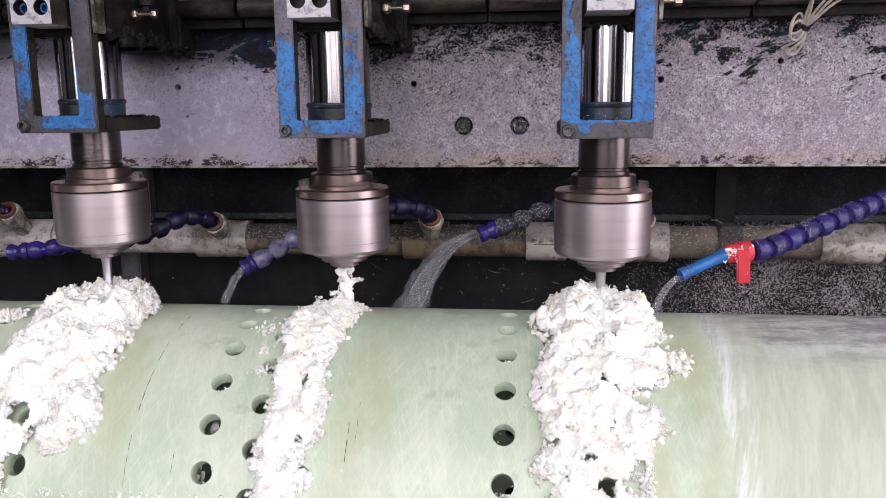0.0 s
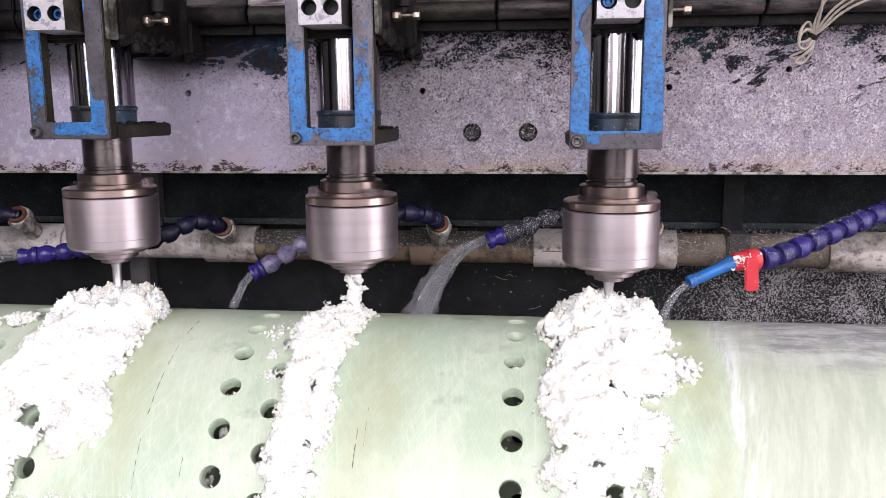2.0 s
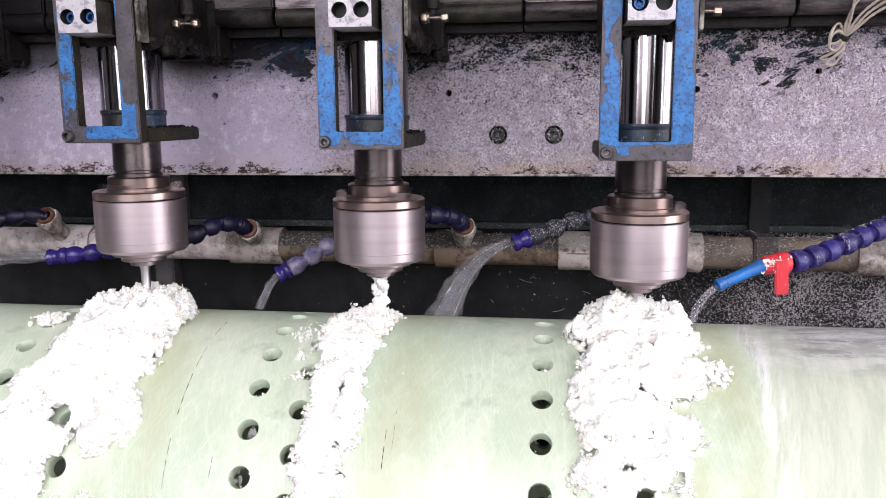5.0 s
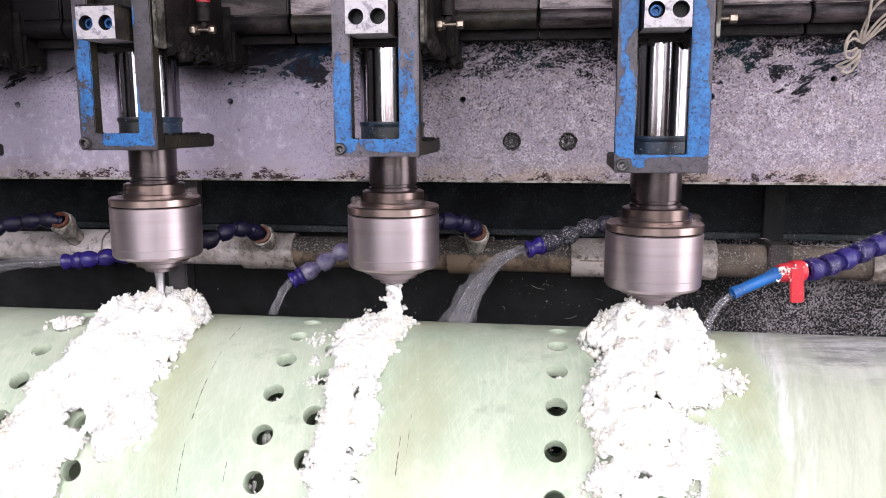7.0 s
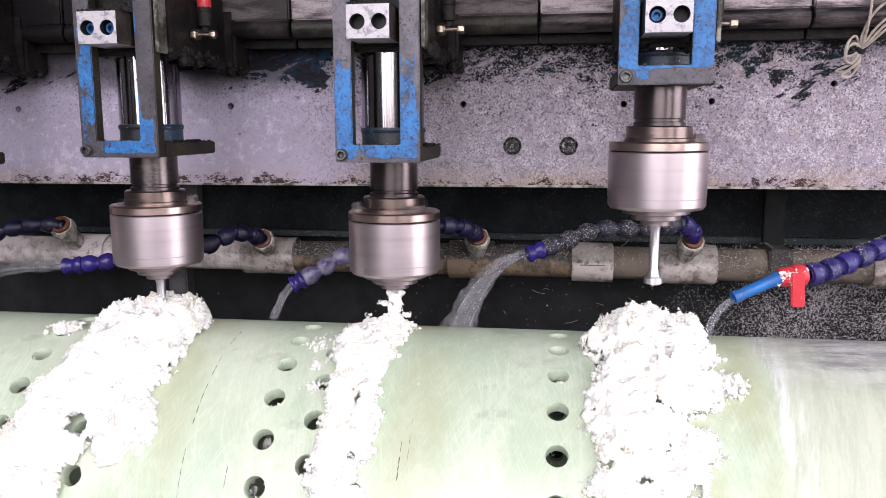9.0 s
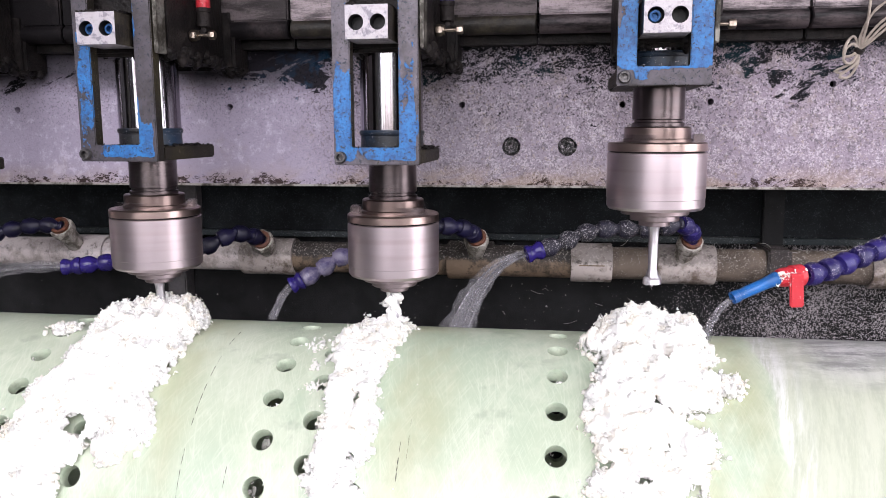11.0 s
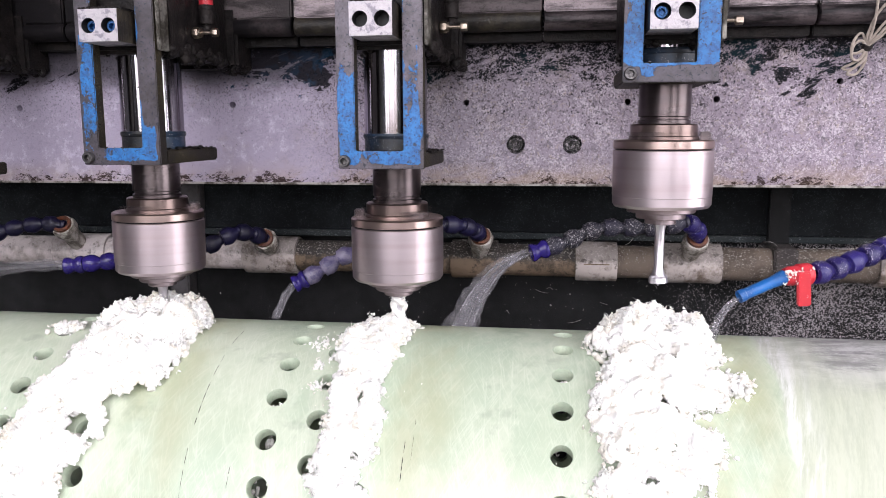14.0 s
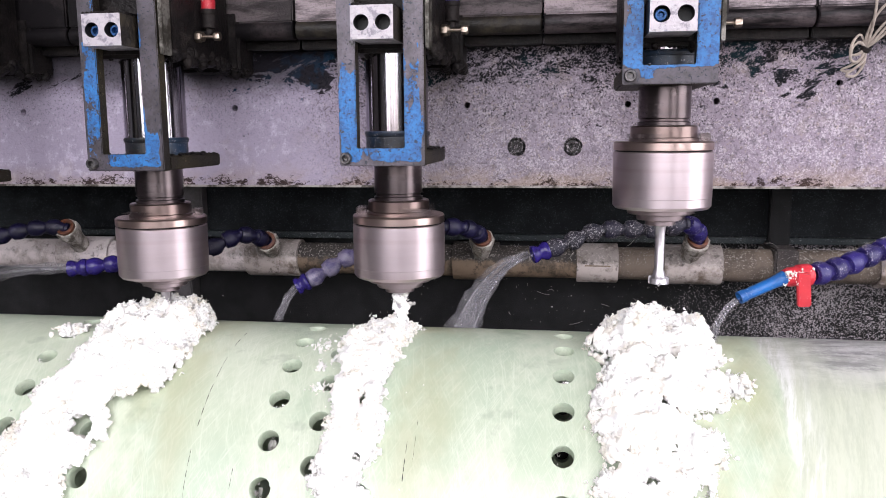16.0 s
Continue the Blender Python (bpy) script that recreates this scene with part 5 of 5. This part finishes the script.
def heap_height(rows, x, deg, ragged):
    """Height of a heap over the tube at a spot, below zero outside it; rows of degrees, left and right edge, height."""
    T = np.array(rows)
    xl, xr, top = (float(np.interp(deg, T[:, 0], T[:, k])) for k in (1, 2, 3))
    s = deg * 0.0028
    fray = ragged * (1.0 * noise.noise((x * 70, s * 70, rows[0][1] * 9)) + 0.7 * noise.noise((x * 190, s * 190, 5)) + 0.5 * noise.noise((x * 430, s * 430, 9)))
    inside = min(x - xl, xr - x) + fray
    if inside <= 0 or not rows[0][0] < deg < rows[-1][0]:
        return -1.0
    ends = min(1.0, (deg - rows[0][0]) / 5 + 0.2, (rows[-1][0] - deg) / 5 + 0.2)
    lump = 0.90 + 0.40 * noise.noise((x * 48, s * 48, 2.2)) + 0.30 * noise.noise((x * 85, s * 85, 4.4)) + 0.22 * noise.noise((x * 115, s * 115, 8.1))
    return top * min(1.0, inside / (0.32 * (xr - xl) * 0.5 + 0.003)) ** 0.5 * max(0.25, lump) * ends


def heap(name, rng, rows, tufts, keep=lambda x, d: True, ragged=0.008, extra=()):
    """A heap of shavings: a billowy matted body, with tufts of small shreds and curls all over it and along its edge."""
    T = np.array(rows)
    x0, x1 = float(T[:, 1].min()) - 2 * ragged, float(T[:, 2].max()) + 2 * ragged
    d0, d1 = rows[0][0], rows[-1][0]
    nx, nd = int((x1 - x0) / 0.0011), int((d1 - d0) / 0.42)
    V, idx, F = [], {}, []
    for j in range(nd + 1):
        deg = d0 + (d1 - d0) * j / nd
        for i in range(nx + 1):
            x = x0 + (x1 - x0) * i / nx
            h = heap_height(rows, x, deg, ragged)
            if h <= 0 or not keep(x, deg):
                continue
            q = Vector(on_tube(x, deg, h))
            knob = 0.0024 * (0.5 - 2 * abs(noise.noise(q * 80))) + 0.0014 * (0.5 - 2 * abs(noise.noise(q * 240 + Vector((3, 1, 2))))) + 0.0008 * noise.noise(q * 600)
            side = noise.noise_vector(q * 190) * 0.0016
            p = Vector(on_tube(x, deg, max(0.0002, h * 0.88 + knob * min(1.0, h / 0.006)))) + side
            idx[i, j] = len(V)
            V.append(p)
    for (i, j), a in idx.items():
        b, c, d = idx.get((i + 1, j)), idx.get((i + 1, j + 1)), idx.get((i, j + 1))
        if b is not None and c is not None and d is not None:
            F += [(a, b, c), (a, c, d)]
    spots = list(extra)
    made = 0
    while made < tufts:
        x, deg = rng.uniform(x0, x1), rng.uniform(d0, d1)
        h = heap_height(rows, x, deg, ragged)
        if h <= 0 or not keep(x, deg):
            continue
        made += 1
        if rng.random() < (0.85 if h > 0.008 else 0.25):
            for k in range(5):
                size = rng.uniform(0.0020, 0.0042) * min(1.0, h / 0.010 + 0.3)
                px, pd = x + rng.gauss(0, 0.003), deg + rng.gauss(0, 1.0)
                if keep(px, pd):
                    spots.append((*on_tube(px, pd, max(0.0004, min(h, heap_height(rows, px, pd, ragged)) * 0.90 - size * 0.85)), size))
            continue
        wide = rng.uniform(0.0014, 0.0040) * min(1.0, h / 0.010 + 0.25)
        c = Vector(on_tube(x, deg, max(0.0006, h * rng.uniform(0.74, 0.88))))
        for k in range(rng.randrange(6, 16)):
            p = c + Vector((rng.gauss(0, wide * 0.6), rng.gauss(0, wide * 0.6), rng.gauss(0, wide * 0.6)))
            far = math.hypot(p.y, p.z) - TUBE_R
            at = math.degrees(math.atan2(-p.y, p.z))
            if far > 0 and (far > h * 0.35 or keep(p.x, at)):
                spots.append((*p, rng.choice((0.0007, 0.0010, 0.0013, 0.0016, 0.0020))))
    # frayed shreds along the rim and over the crest
    fringe = 0
    while fringe < tufts * 5:
        x, deg = rng.uniform(x0, x1), rng.uniform(d0, d1)
        h = heap_height(rows, x, deg, ragged * 1.25)
        top = float(np.interp(deg, T[:, 0], T[:, 3]))
        if h <= 0 or not keep(x, deg) or (h > 0.5 * top and deg > 9):
            continue
        fringe += 1
        spots.append((*on_tube(x, deg, max(0.0005, h * rng.uniform(0.65, 0.98))), rng.uniform(0.0008, 0.0019)))
    return crumbs_mesh(name, spots, rng, CHIP, (np.array([v[:] for v in V]), np.array(F)))


def shaving_heaps():
    rng = random.Random(42)
    made = {}
    holes_c = lambda xc: (lambda x, d: all((x - xc) ** 2 + ((d - hd) * 0.0028) ** 2 > (0.0072 + 0.002 * noise.noise((x * 300, d, 2))) ** 2 for hd in (47.8, 60.0)))
    slab_edge = lambda x, d: x > -0.2262 + 0.0016 * min(4.0, max(0.0, d - 42)) + 0.003 * noise.noise((x * 90, d * 0.3, 1)) and d > 31.7 + max(0.0, -0.181 - x) * 210 + 1.2 * noise.noise((x * 160, d * 0.2, 4))
    keep1 = holes_c(-0.2376)
    below = lambda x, d: not (d > 50 and x > -0.2262 - 0.0010 * (d - 50)) and not slab_edge(x, d)
    rows = [(-9, -0.245, -0.199, 0.021), (-3, -0.258, -0.197, 0.028), (4, -0.285, -0.190, 0.027), (11, -0.282, -0.187, 0.024), (16, -0.279, -0.192, 0.023), (22, -0.277, -0.188, 0.021), (28, -0.277, -0.187, 0.020),
            (31, -0.280, -0.186, 0.018), (37, -0.292, -0.190, 0.017), (45, -0.298, -0.188, 0.013), (52, -0.302, -0.222, 0.010), (57, -0.302, -0.226, 0.009), (62, -0.302, -0.229, 0.008), (70, -0.302, -0.236, 0.007)]
    tuft = [(*on_tube(-0.308 + rng.gauss(0, 0.006), 10 + rng.gauss(0, 1.6), rng.uniform(0, 0.005)), rng.uniform(0.0012, 0.0030)) for k in range(170)]
    ob = new("shavings_heap", heap("shavings_heap", rng, rows, 620, lambda x, d: keep1(x, d) and below(x, d), extra=tuft))
    made["first"] = tagged(ob, "white plastic shavings heaped round the drill on the tube", "shavings", "heaps of shavings", "stuff")

    rows = [(18, -0.258, -0.187, 0.018), (31, -0.258, -0.185, 0.018), (34, -0.256, -0.195, 0.017), (38, -0.254, -0.196, 0.017), (41.5, -0.250, -0.187, 0.015), (45, -0.246, -0.184, 0.014), (49, -0.234, -0.188, 0.012),
            (52.5, -0.223, -0.196, 0.010), (55.5, -0.216, -0.202, 0.007), (57, -0.212, -0.206, 0.004)]
    ob = new("shavings_slab", heap("shavings_slab", rng, rows, 190, lambda x, d: slab_edge(x + 0.0035, d + 1.2), 0.006))
    made["slab"] = tagged(ob, "slab of white shavings that slides off the heap", "shavings", "heaps of shavings", "stuff")

    rows = [(-6, -0.040, -0.008, 0.008), (-1, -0.053, -0.006, 0.011), (5, -0.060, -0.010, 0.012), (11, -0.065, -0.013, 0.012), (16, -0.058, -0.015, 0.012), (20, -0.060, -0.017, 0.012), (24, -0.063, -0.018, 0.012), (29, -0.057, -0.020, 0.012), (36, -0.057, -0.017, 0.012),
            (41, -0.054, -0.015, 0.011), (45, -0.056, -0.018, 0.011), (48, -0.059, -0.017, 0.010), (52, -0.061, -0.021, 0.010), (55, -0.055, -0.025, 0.010), (59, -0.060, -0.026, 0.010), (65, -0.057, -0.030, 0.010), (72, -0.057, -0.034, 0.010)]
    stray = [(*on_tube(-0.078 + rng.gauss(0, 0.0035), 13 + rng.gauss(0, 2.0), 0.0006), rng.uniform(0.0008, 0.0019)) for k in range(46)]
    stray += [(*on_tube(-0.074 + rng.gauss(0, 0.0022), 23.5 + rng.gauss(0, 1.4), 0.0006), rng.uniform(0.0008, 0.0019)) for k in range(26)]
    stray += [(*on_tube(-0.067 + rng.gauss(0, 0.0045), 31.5 + rng.gauss(0, 0.8), 0.0006), rng.uniform(0.0008, 0.0019)) for k in range(40)]
    stray += [(*on_tube(-0.0235 + rng.gauss(0, 0.0034), 60.5 + rng.gauss(0, 1.1), rng.uniform(-0.003, 0.002)), rng.uniform(0.0014, 0.0030)) for k in range(130)]
    gaps = lambda x, d: all(((x - gx) / gw) ** 2 + ((d - gd) * 0.0028 / gh) ** 2 > 1 + 0.8 * noise.noise((x * 420, d * 1.2, 4)) for gx, gd, gw, gh in
                            ((-0.0318, 36.0, 0.0022, 0.0045), (-0.0290, 44.8, 0.0020, 0.0016), (-0.0286, 51.4, 0.0016, 0.0016), (-0.0600, 18.6, 0.003, 0.003), (-0.0615, 25.0, 0.008, 0.008), (-0.0615, 37.2, 0.0078, 0.0078), (-0.0615, 49.4, 0.0065, 0.008), (-0.0615, 61.6, 0.0075, 0.0075)))
    ob = new("shavings_heap", heap("shavings_heap", rng, rows, 430, gaps, ragged=0.005, extra=stray))
    made["second"] = tagged(ob, "narrow trail of white shavings running down the tube", "shavings", "heaps of shavings", "stuff")

    rows = [(-8, 0.156, 0.217, 0.018), (-3, 0.146, 0.224, 0.025), (6, 0.140, 0.228, 0.027), (11, 0.136, 0.226, 0.026), (15, 0.141, 0.225, 0.025), (18, 0.148, 0.223, 0.024), (21, 0.149, 0.222, 0.023), (25, 0.143, 0.227, 0.021), (30, 0.138, 0.227, 0.019), (34, 0.135, 0.224, 0.016), (35.6, 0.134, 0.200, 0.014),
            (37.2, 0.133, 0.204, 0.015), (39, 0.133, 0.212, 0.016), (42.4, 0.139, 0.217, 0.016), (46.4, 0.140, 0.219, 0.015), (49.6, 0.144, 0.214, 0.013), (53, 0.140, 0.212, 0.012), (56, 0.137, 0.210, 0.010), (60, 0.142, 0.205, 0.010), (70, 0.146, 0.200, 0.009)]
    hollows = ((0.1923, 22.7, 0.0032, 0.0022), (0.1825, 34.2, 0.0042, 0.0040), (0.1923, 36.1, 0.0020, 0.0022), (0.1755, 46.6, 0.0018, 0.0030), (0.1585, 46.9, 0.0040, 0.0018), (0.184, 59.4, 0.0078, 0.0062),
               (0.1714, 53.3, 0.0062, 0.0036), (0.2043, 54.9, 0.0042, 0.0062), (0.1960, 58.6, 0.0060, 0.0050), (0.1467, 50.1, 0.0060, 0.0026), (0.1572, 57.2, 0.0020, 0.0060), (0.1460, 18.2, 0.0055, 0.0060), (0.2010, 66.0, 0.0060, 0.012))
    gaps = lambda x, d: (d < 44 or noise.noise((x * 110, d * 0.30, 7.7)) + 0.6 * noise.noise((x * 260, d * 0.72, 3)) < 0.72) and all(((x - gx) / gw) ** 2 + ((d - gd) * 0.0028 / gh) ** 2 > 0.65 + 0.9 * noise.noise((x * 330, d * 0.9, 4)) for gx, gd, gw, gh in hollows)
    tuft = [(*on_tube(0.2365 + rng.gauss(0, 0.0046), 26 + rng.gauss(0, 1.5), rng.uniform(0, 0.010)), rng.uniform(0.0010, 0.0028)) for k in range(320)]
    tuft += [(*on_tube(0.2290 + rng.gauss(0, 0.0024), 14.5 + rng.gauss(0, 1.0), rng.uniform(0, 0.005)), rng.uniform(0.0009, 0.0022)) for k in range(80)]
    tuft += [(*on_tube(0.2110 + rng.gauss(0, 0.0016), rng.uniform(54, 66), rng.uniform(0, 0.003)), rng.uniform(0.0009, 0.0020)) for k in range(120)]
    ob = new("shavings_heap", heap("shavings_heap", rng, rows, 760, gaps, extra=tuft))
    made["third"] = tagged(ob, "broad thick heap of white shavings covering the tube", "shavings", "heaps of shavings", "stuff")

    # frayed curl wound on the second drill
    V, F, na, nz = [], [], 36, 60
    for j in range(nz + 1):
        z = -0.1525 + 0.0365 * j / nz
        for i in range(na):
            a = 2 * math.pi * i / na
            d = Vector((math.cos(a), math.sin(a), z * 90))
            r = 0.0052 + 0.0016 * math.sin(2 * a + z * 520) + 0.0028 * noise.noise(d * 1.3 + Vector((0, 0, z * 60))) + 0.0014 * noise.noise(d * 3.6) + (0.002 if j < 6 else 0.0)
            V.append((r * math.cos(a), r * math.sin(a), z))
    for j in range(nz):
        for i in range(na):
            a, b = j * na + i, j * na + (i + 1) % na
            F += [(a, b, b + na), (a, b + na, a + na)]
    spots = []
    for k in range(120):
        z, a = rng.uniform(-0.152, -0.1165), rng.uniform(0, 6.283)
        r = rng.uniform(0.0035, 0.0062)
        spots.append((r * math.cos(a), r * math.sin(a), z, rng.uniform(0.0008, 0.0018)))
    for a0, z0, far in ((0.2, -0.1275, 0.015), (3.3, -0.1385, 0.012), (1.8, -0.1455, 0.010)):
        for k in range(16):
            a, r = a0 + rng.gauss(0, 0.12), rng.uniform(0.005, far)
            spots.append((r * math.cos(a), r * math.sin(a), z0 + rng.gauss(0, 0.0006), rng.uniform(0.0012, 0.0021)))
    ob = new("shavings_curl", crumbs_mesh("shavings_curl", spots, rng, CHIP, (np.array(V), np.array(F))))
    made["curl"] = tagged(ob, "frayed white shaving wound round the drill bit", "shavings", "", "stuff")

    # loose crumbs
    spots = []
    for k in range(200):
        c = rng.choice((-0.255, -0.055, 0.17))
        spots.append((*on_tube(c + rng.gauss(0, 0.026), rng.uniform(-5, 75), 0.0003), rng.uniform(0.0003, 0.0008)))
    for k in range(460):
        spots.append((*on_tube(rng.uniform(-0.36, 0.06), 65.5 + abs(rng.gauss(0, 3.0)), 0.0002), rng.uniform(0.0005, 0.0020)))
    for col in (COL_A - SPACING, COL_A, COL_A + SPACING, COL_B, COL_B + SPACING):
        for row in range(0, 6):
            deg = math.degrees(TH0 + (row - (0.5 if col in (COL_B, COL_B + SPACING) else 0)) * 8 * STEP)
            for k in range(rng.choice((0, 0, 2, 5, 9, 14))):
                a, r = rng.gauss(1.4, 0.55), HOLE_R * rng.uniform(0.84, 1.02)
                spots.append((*on_tube(col + r * math.cos(a), deg + math.degrees(r * math.sin(a) / TUBE_R), -rng.uniform(0.0, 0.008)), rng.uniform(0.0005, 0.0016)))
    for k in range(70):
        f = rng.random()
        f = f ** 0.5
        spots.append((0.312 - 0.024 * f + rng.gauss(0, 0.001), 0.0235 - 0.006 * f + rng.gauss(0, 0.0008), 0.2178 - 0.003 * f - abs(rng.gauss(0, 0.0040)), rng.uniform(0.0003, 0.0011) * (1.6 if f > 0.75 else 1)))
    ob = new("loose_crumbs", crumbs_mesh("loose_crumbs", spots, rng, CHIP))
    tagged(ob, "loose white plastic crumbs scattered on the tube", "crumbs", "", "stuff")
    spots = []
    for k in range(700):
        x = rng.uniform(-0.1, 0.6) if rng.random() < 0.8 else rng.uniform(-0.6, 0.6)
        if rng.random() < 0.45:
            a = radians(rng.uniform(-70, 60))
            spots.append((x, PIPE_Y - 0.0168 * math.sin(-a), PIPE_Z + 0.0168 * math.cos(a), rng.uniform(0.0003, 0.0009)))
        else:
            spots.append((x, 0.2348, rng.uniform(0.09, 0.2), rng.uniform(0.0003, 0.0011)))
    for k in range(120):
        f = rng.random()
        spots.append((0.315 + 0.1 * f, 0.0335 + 0.062 * f + rng.gauss(0, 0.0025), 0.2188 + 0.0255 * f + rng.gauss(0, 0.0006), rng.uniform(0.0002, 0.0007)))
    for col in (COL_A - SPACING, COL_A, COL_B, COL_A + SPACING):
        for row in range(1, 5):
            deg = math.degrees(TH0 + (row - (0.5 if col == COL_B else 0)) * 8 * STEP)
            for k in range(rng.randrange(0, 4)):
                a, r = rng.uniform(2.4, 5.6), HOLE_R * rng.uniform(0.80, 0.98)
                spots.append((*on_tube(col + r * math.cos(a), deg + math.degrees(r * math.sin(a) / TUBE_R), -rng.uniform(0.006, 0.0155)), rng.uniform(0.0008, 0.0022)))
    ob = new("stuck_crumbs", crumbs_mesh("stuck_crumbs", spots, rng, CHIPGREY))
    tagged(ob, "grey-white crumbs stuck to pipe and splash sheet", "crumbs", "", "stuff")
    return made


def lit_hole_strips():
    """Grey strips added in drilled holes: debris, and light on the inner wall."""
    rng = random.Random(55)
    for col, off in ((COL_A - SPACING, 0), (COL_A, 0), (COL_B, -0.5), (COL_B - SPACING, -0.5), (COL_B + SPACING, -0.5)):
        for row in range(2, 6):
            deg = math.degrees(TH0 + (row + off) * 8 * STEP)
            bm = bmesh.new()
            for k in range(rng.choice((1, 2, 3))):
                x = col + rng.uniform(-0.0045, 0.0045)
                wide, a0 = rng.uniform(0.0007, 0.0022), deg - rng.uniform(0.5, 2.0)
                pts = [Vector(on_tube(x + 0.0006 * math.sin(i + k), a0 + i * rng.uniform(0.5, 0.9), -0.0112 - 0.0006 * i)) for i in range(6)]
                sweep(pts, lambda t, wide=wide: wide * (0.5 + 0.5 * math.sin(3 * t + 0.4)), 6, 0.35, bm=bm)
            scrap = part("hole_scrap", bm, SCRAPLIT)
            tagged(scrap, "added grey strips in a drilled hole for debris and the lit inner wall", "scrap", "scraps in the drilled holes")


SCRAPLIT = plain_mat("grey_debris_lit_wall", (0.34, 0.33, 0.31), (0.17, 0.165, 0.155), 0.7, 0.0, 200, 700)


def stuck_fibres():
    rng = random.Random(77)
    bm = bmesh.new()
    for k in range(46):
        x, onpipe = rng.uniform(0.02, 0.46), rng.random() < 0.6
        p = Vector((x, PIPE_Y - rng.uniform(0.004, 0.013), PIPE_Z + 0.0185)) if onpipe else Vector((x, 0.2338, rng.uniform(0.11, 0.19)))
        d = Vector((rng.uniform(-1, 1), 0, rng.uniform(-0.2, 0.4))).normalized() * rng.uniform(0.004, 0.016)
        mid = p + d * 0.5 + Vector((0, -0.001, rng.gauss(0, 0.0018)))
        sweep(spline([p, mid, p + d], 0.0015), 0.00022, 5, bm=bm)
    tagged(new("stuck_fibres", finish("stuck_fibres", bm, CHIPGREY, 60)), "pale glass fibres stuck along the coolant pipe", "fibres", "", "stuff")


CHIPGREY = plain_mat("dirty_crumbs", (0.42, 0.39, 0.38), (0.30, 0.28, 0.27), 0.7, 0.0, 200, 700)

# ---- build ----
hall()
back_of_machine()
crossbeam()
guide_rail()
laminate_tube()
first = drill_head()
heads = [first, copy_thing(first, pose(AXES_X[1], 0, 0.3)), copy_thing(first, pose(AXES_X[2], 0, 0.3)), copy_thing(first, pose(AXES_X[3], 0, 0.3))]
for i, ax in enumerate(AXES_X):
    yoke = next(c for c in heads[i].children if c.name.startswith("yoke") and "screw" not in c.name)
    yoke.data = yoke.data.copy()
    yoke.data.materials[0] = BLUES[i]
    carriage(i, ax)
coolant_pipe()
hoses()
jet_things = jets()
cord()
heaps = shaving_heaps()
stuck_fibres()
lit_hole_strips()


def motions():
    # feed of each drill head: seconds, height of its yoke screw
    feeds = [
        [(0, 0.3189), (1, 0.3183), (2, 0.3179), (3, 0.3169), (4, 0.3168), (6.5, 0.3152), (8, 0.3140), (9, 0.3127), (11.5, 0.3093), (12.5, 0.3077), (13.5, 0.3064), (14.5, 0.3052), (15.5, 0.3043), (16, 0.3034)],
        [(0, 0.3136), (1, 0.3130), (2, 0.3127), (3, 0.3119), (4, 0.3114), (6.5, 0.3108), (8, 0.3097), (9, 0.3094), (11.5, 0.3072), (12.5, 0.3058), (13.5, 0.3041), (14.5, 0.3024), (15.3, 0.3013), (15.6, 0.3016), (15.8, 0.3045), (16, 0.3074)],
        [(0, 0.3120), (1, 0.3109), (2, 0.3095), (3, 0.3077), (4, 0.3054), (5.2, 0.3024), (6.5, 0.2993), (7.0, 0.2992), (7.1, 0.2998), (7.2, 0.3090), (7.3, 0.3262), (7.4, 0.3420), (7.5, 0.3588), (7.6, 0.3636), (7.7, 0.3652), (8.2, 0.3655), (12, 0.3652), (16, 0.3655)],
        [(0, 0.3120), (8, 0.3040), (14, 0.2915), (16, 0.2880)],
    ]
    turn = 80                          # degrees in a thirtieth of a second
    for k, (head, rows) in enumerate(zip(heads, feeds)):
        walk(head, [(t, pose(AXES_X[k], 0, z)) for t, z in rows])
        spindle = next(c for c in head.children if c.name.startswith("spindle"))
        walk(spindle, [(i / FPS, pose(0, 0, 0, 0, 0, (turn * i + 50 * k) % 360)) for i in range(0, 16 * FPS + 1)])
    # the curl rides down with the second drill and is flung round with it
    steps = [i * 0.1 for i in range(161)]
    walk(heaps["curl"], [(t, pose(AXES_X[1], 0, float(np.interp(t, [r[0] for r in feeds[1]], [r[1] for r in feeds[1]])) + 0.0025, 0, 0, (70 * i) % 360)) for i, t in enumerate(steps)])
    # the slab lets go and slides down round the tube onto the bed
    slide = [(0, 0), (12.1, 0), (12.2, 0.8), (12.3, 4), (12.4, 10), (12.5, 28), (12.6, 48), (12.7, 64), (12.8, 78)]
    walk(heaps["slab"], [(t, pose(-0.0003 * a, 0, 0, a)) for t, a in slide] + [(13.0, pose(-0.022, -0.02, -0.055, 80)), (16.0, pose(-0.022, -0.02, -0.055, 80))])
    # coolant jets quiver
    for n, jet in enumerate(jet_things):
        o = jet.location.copy()
        amp = (1.5, 1.2, 3.2, 0.8)[n]
        walk(jet, [(0.2 * i, pose(o.x, o.y, o.z, amp * 0.6 * noise.noise((i * 0.83, n * 5.0, 1.0)), amp * noise.noise((i * 0.71, n * 9.0, 7.0)), amp * noise.noise((i * 0.9, n * 3.0, 4.0)))) for i in range(81)])


motions()
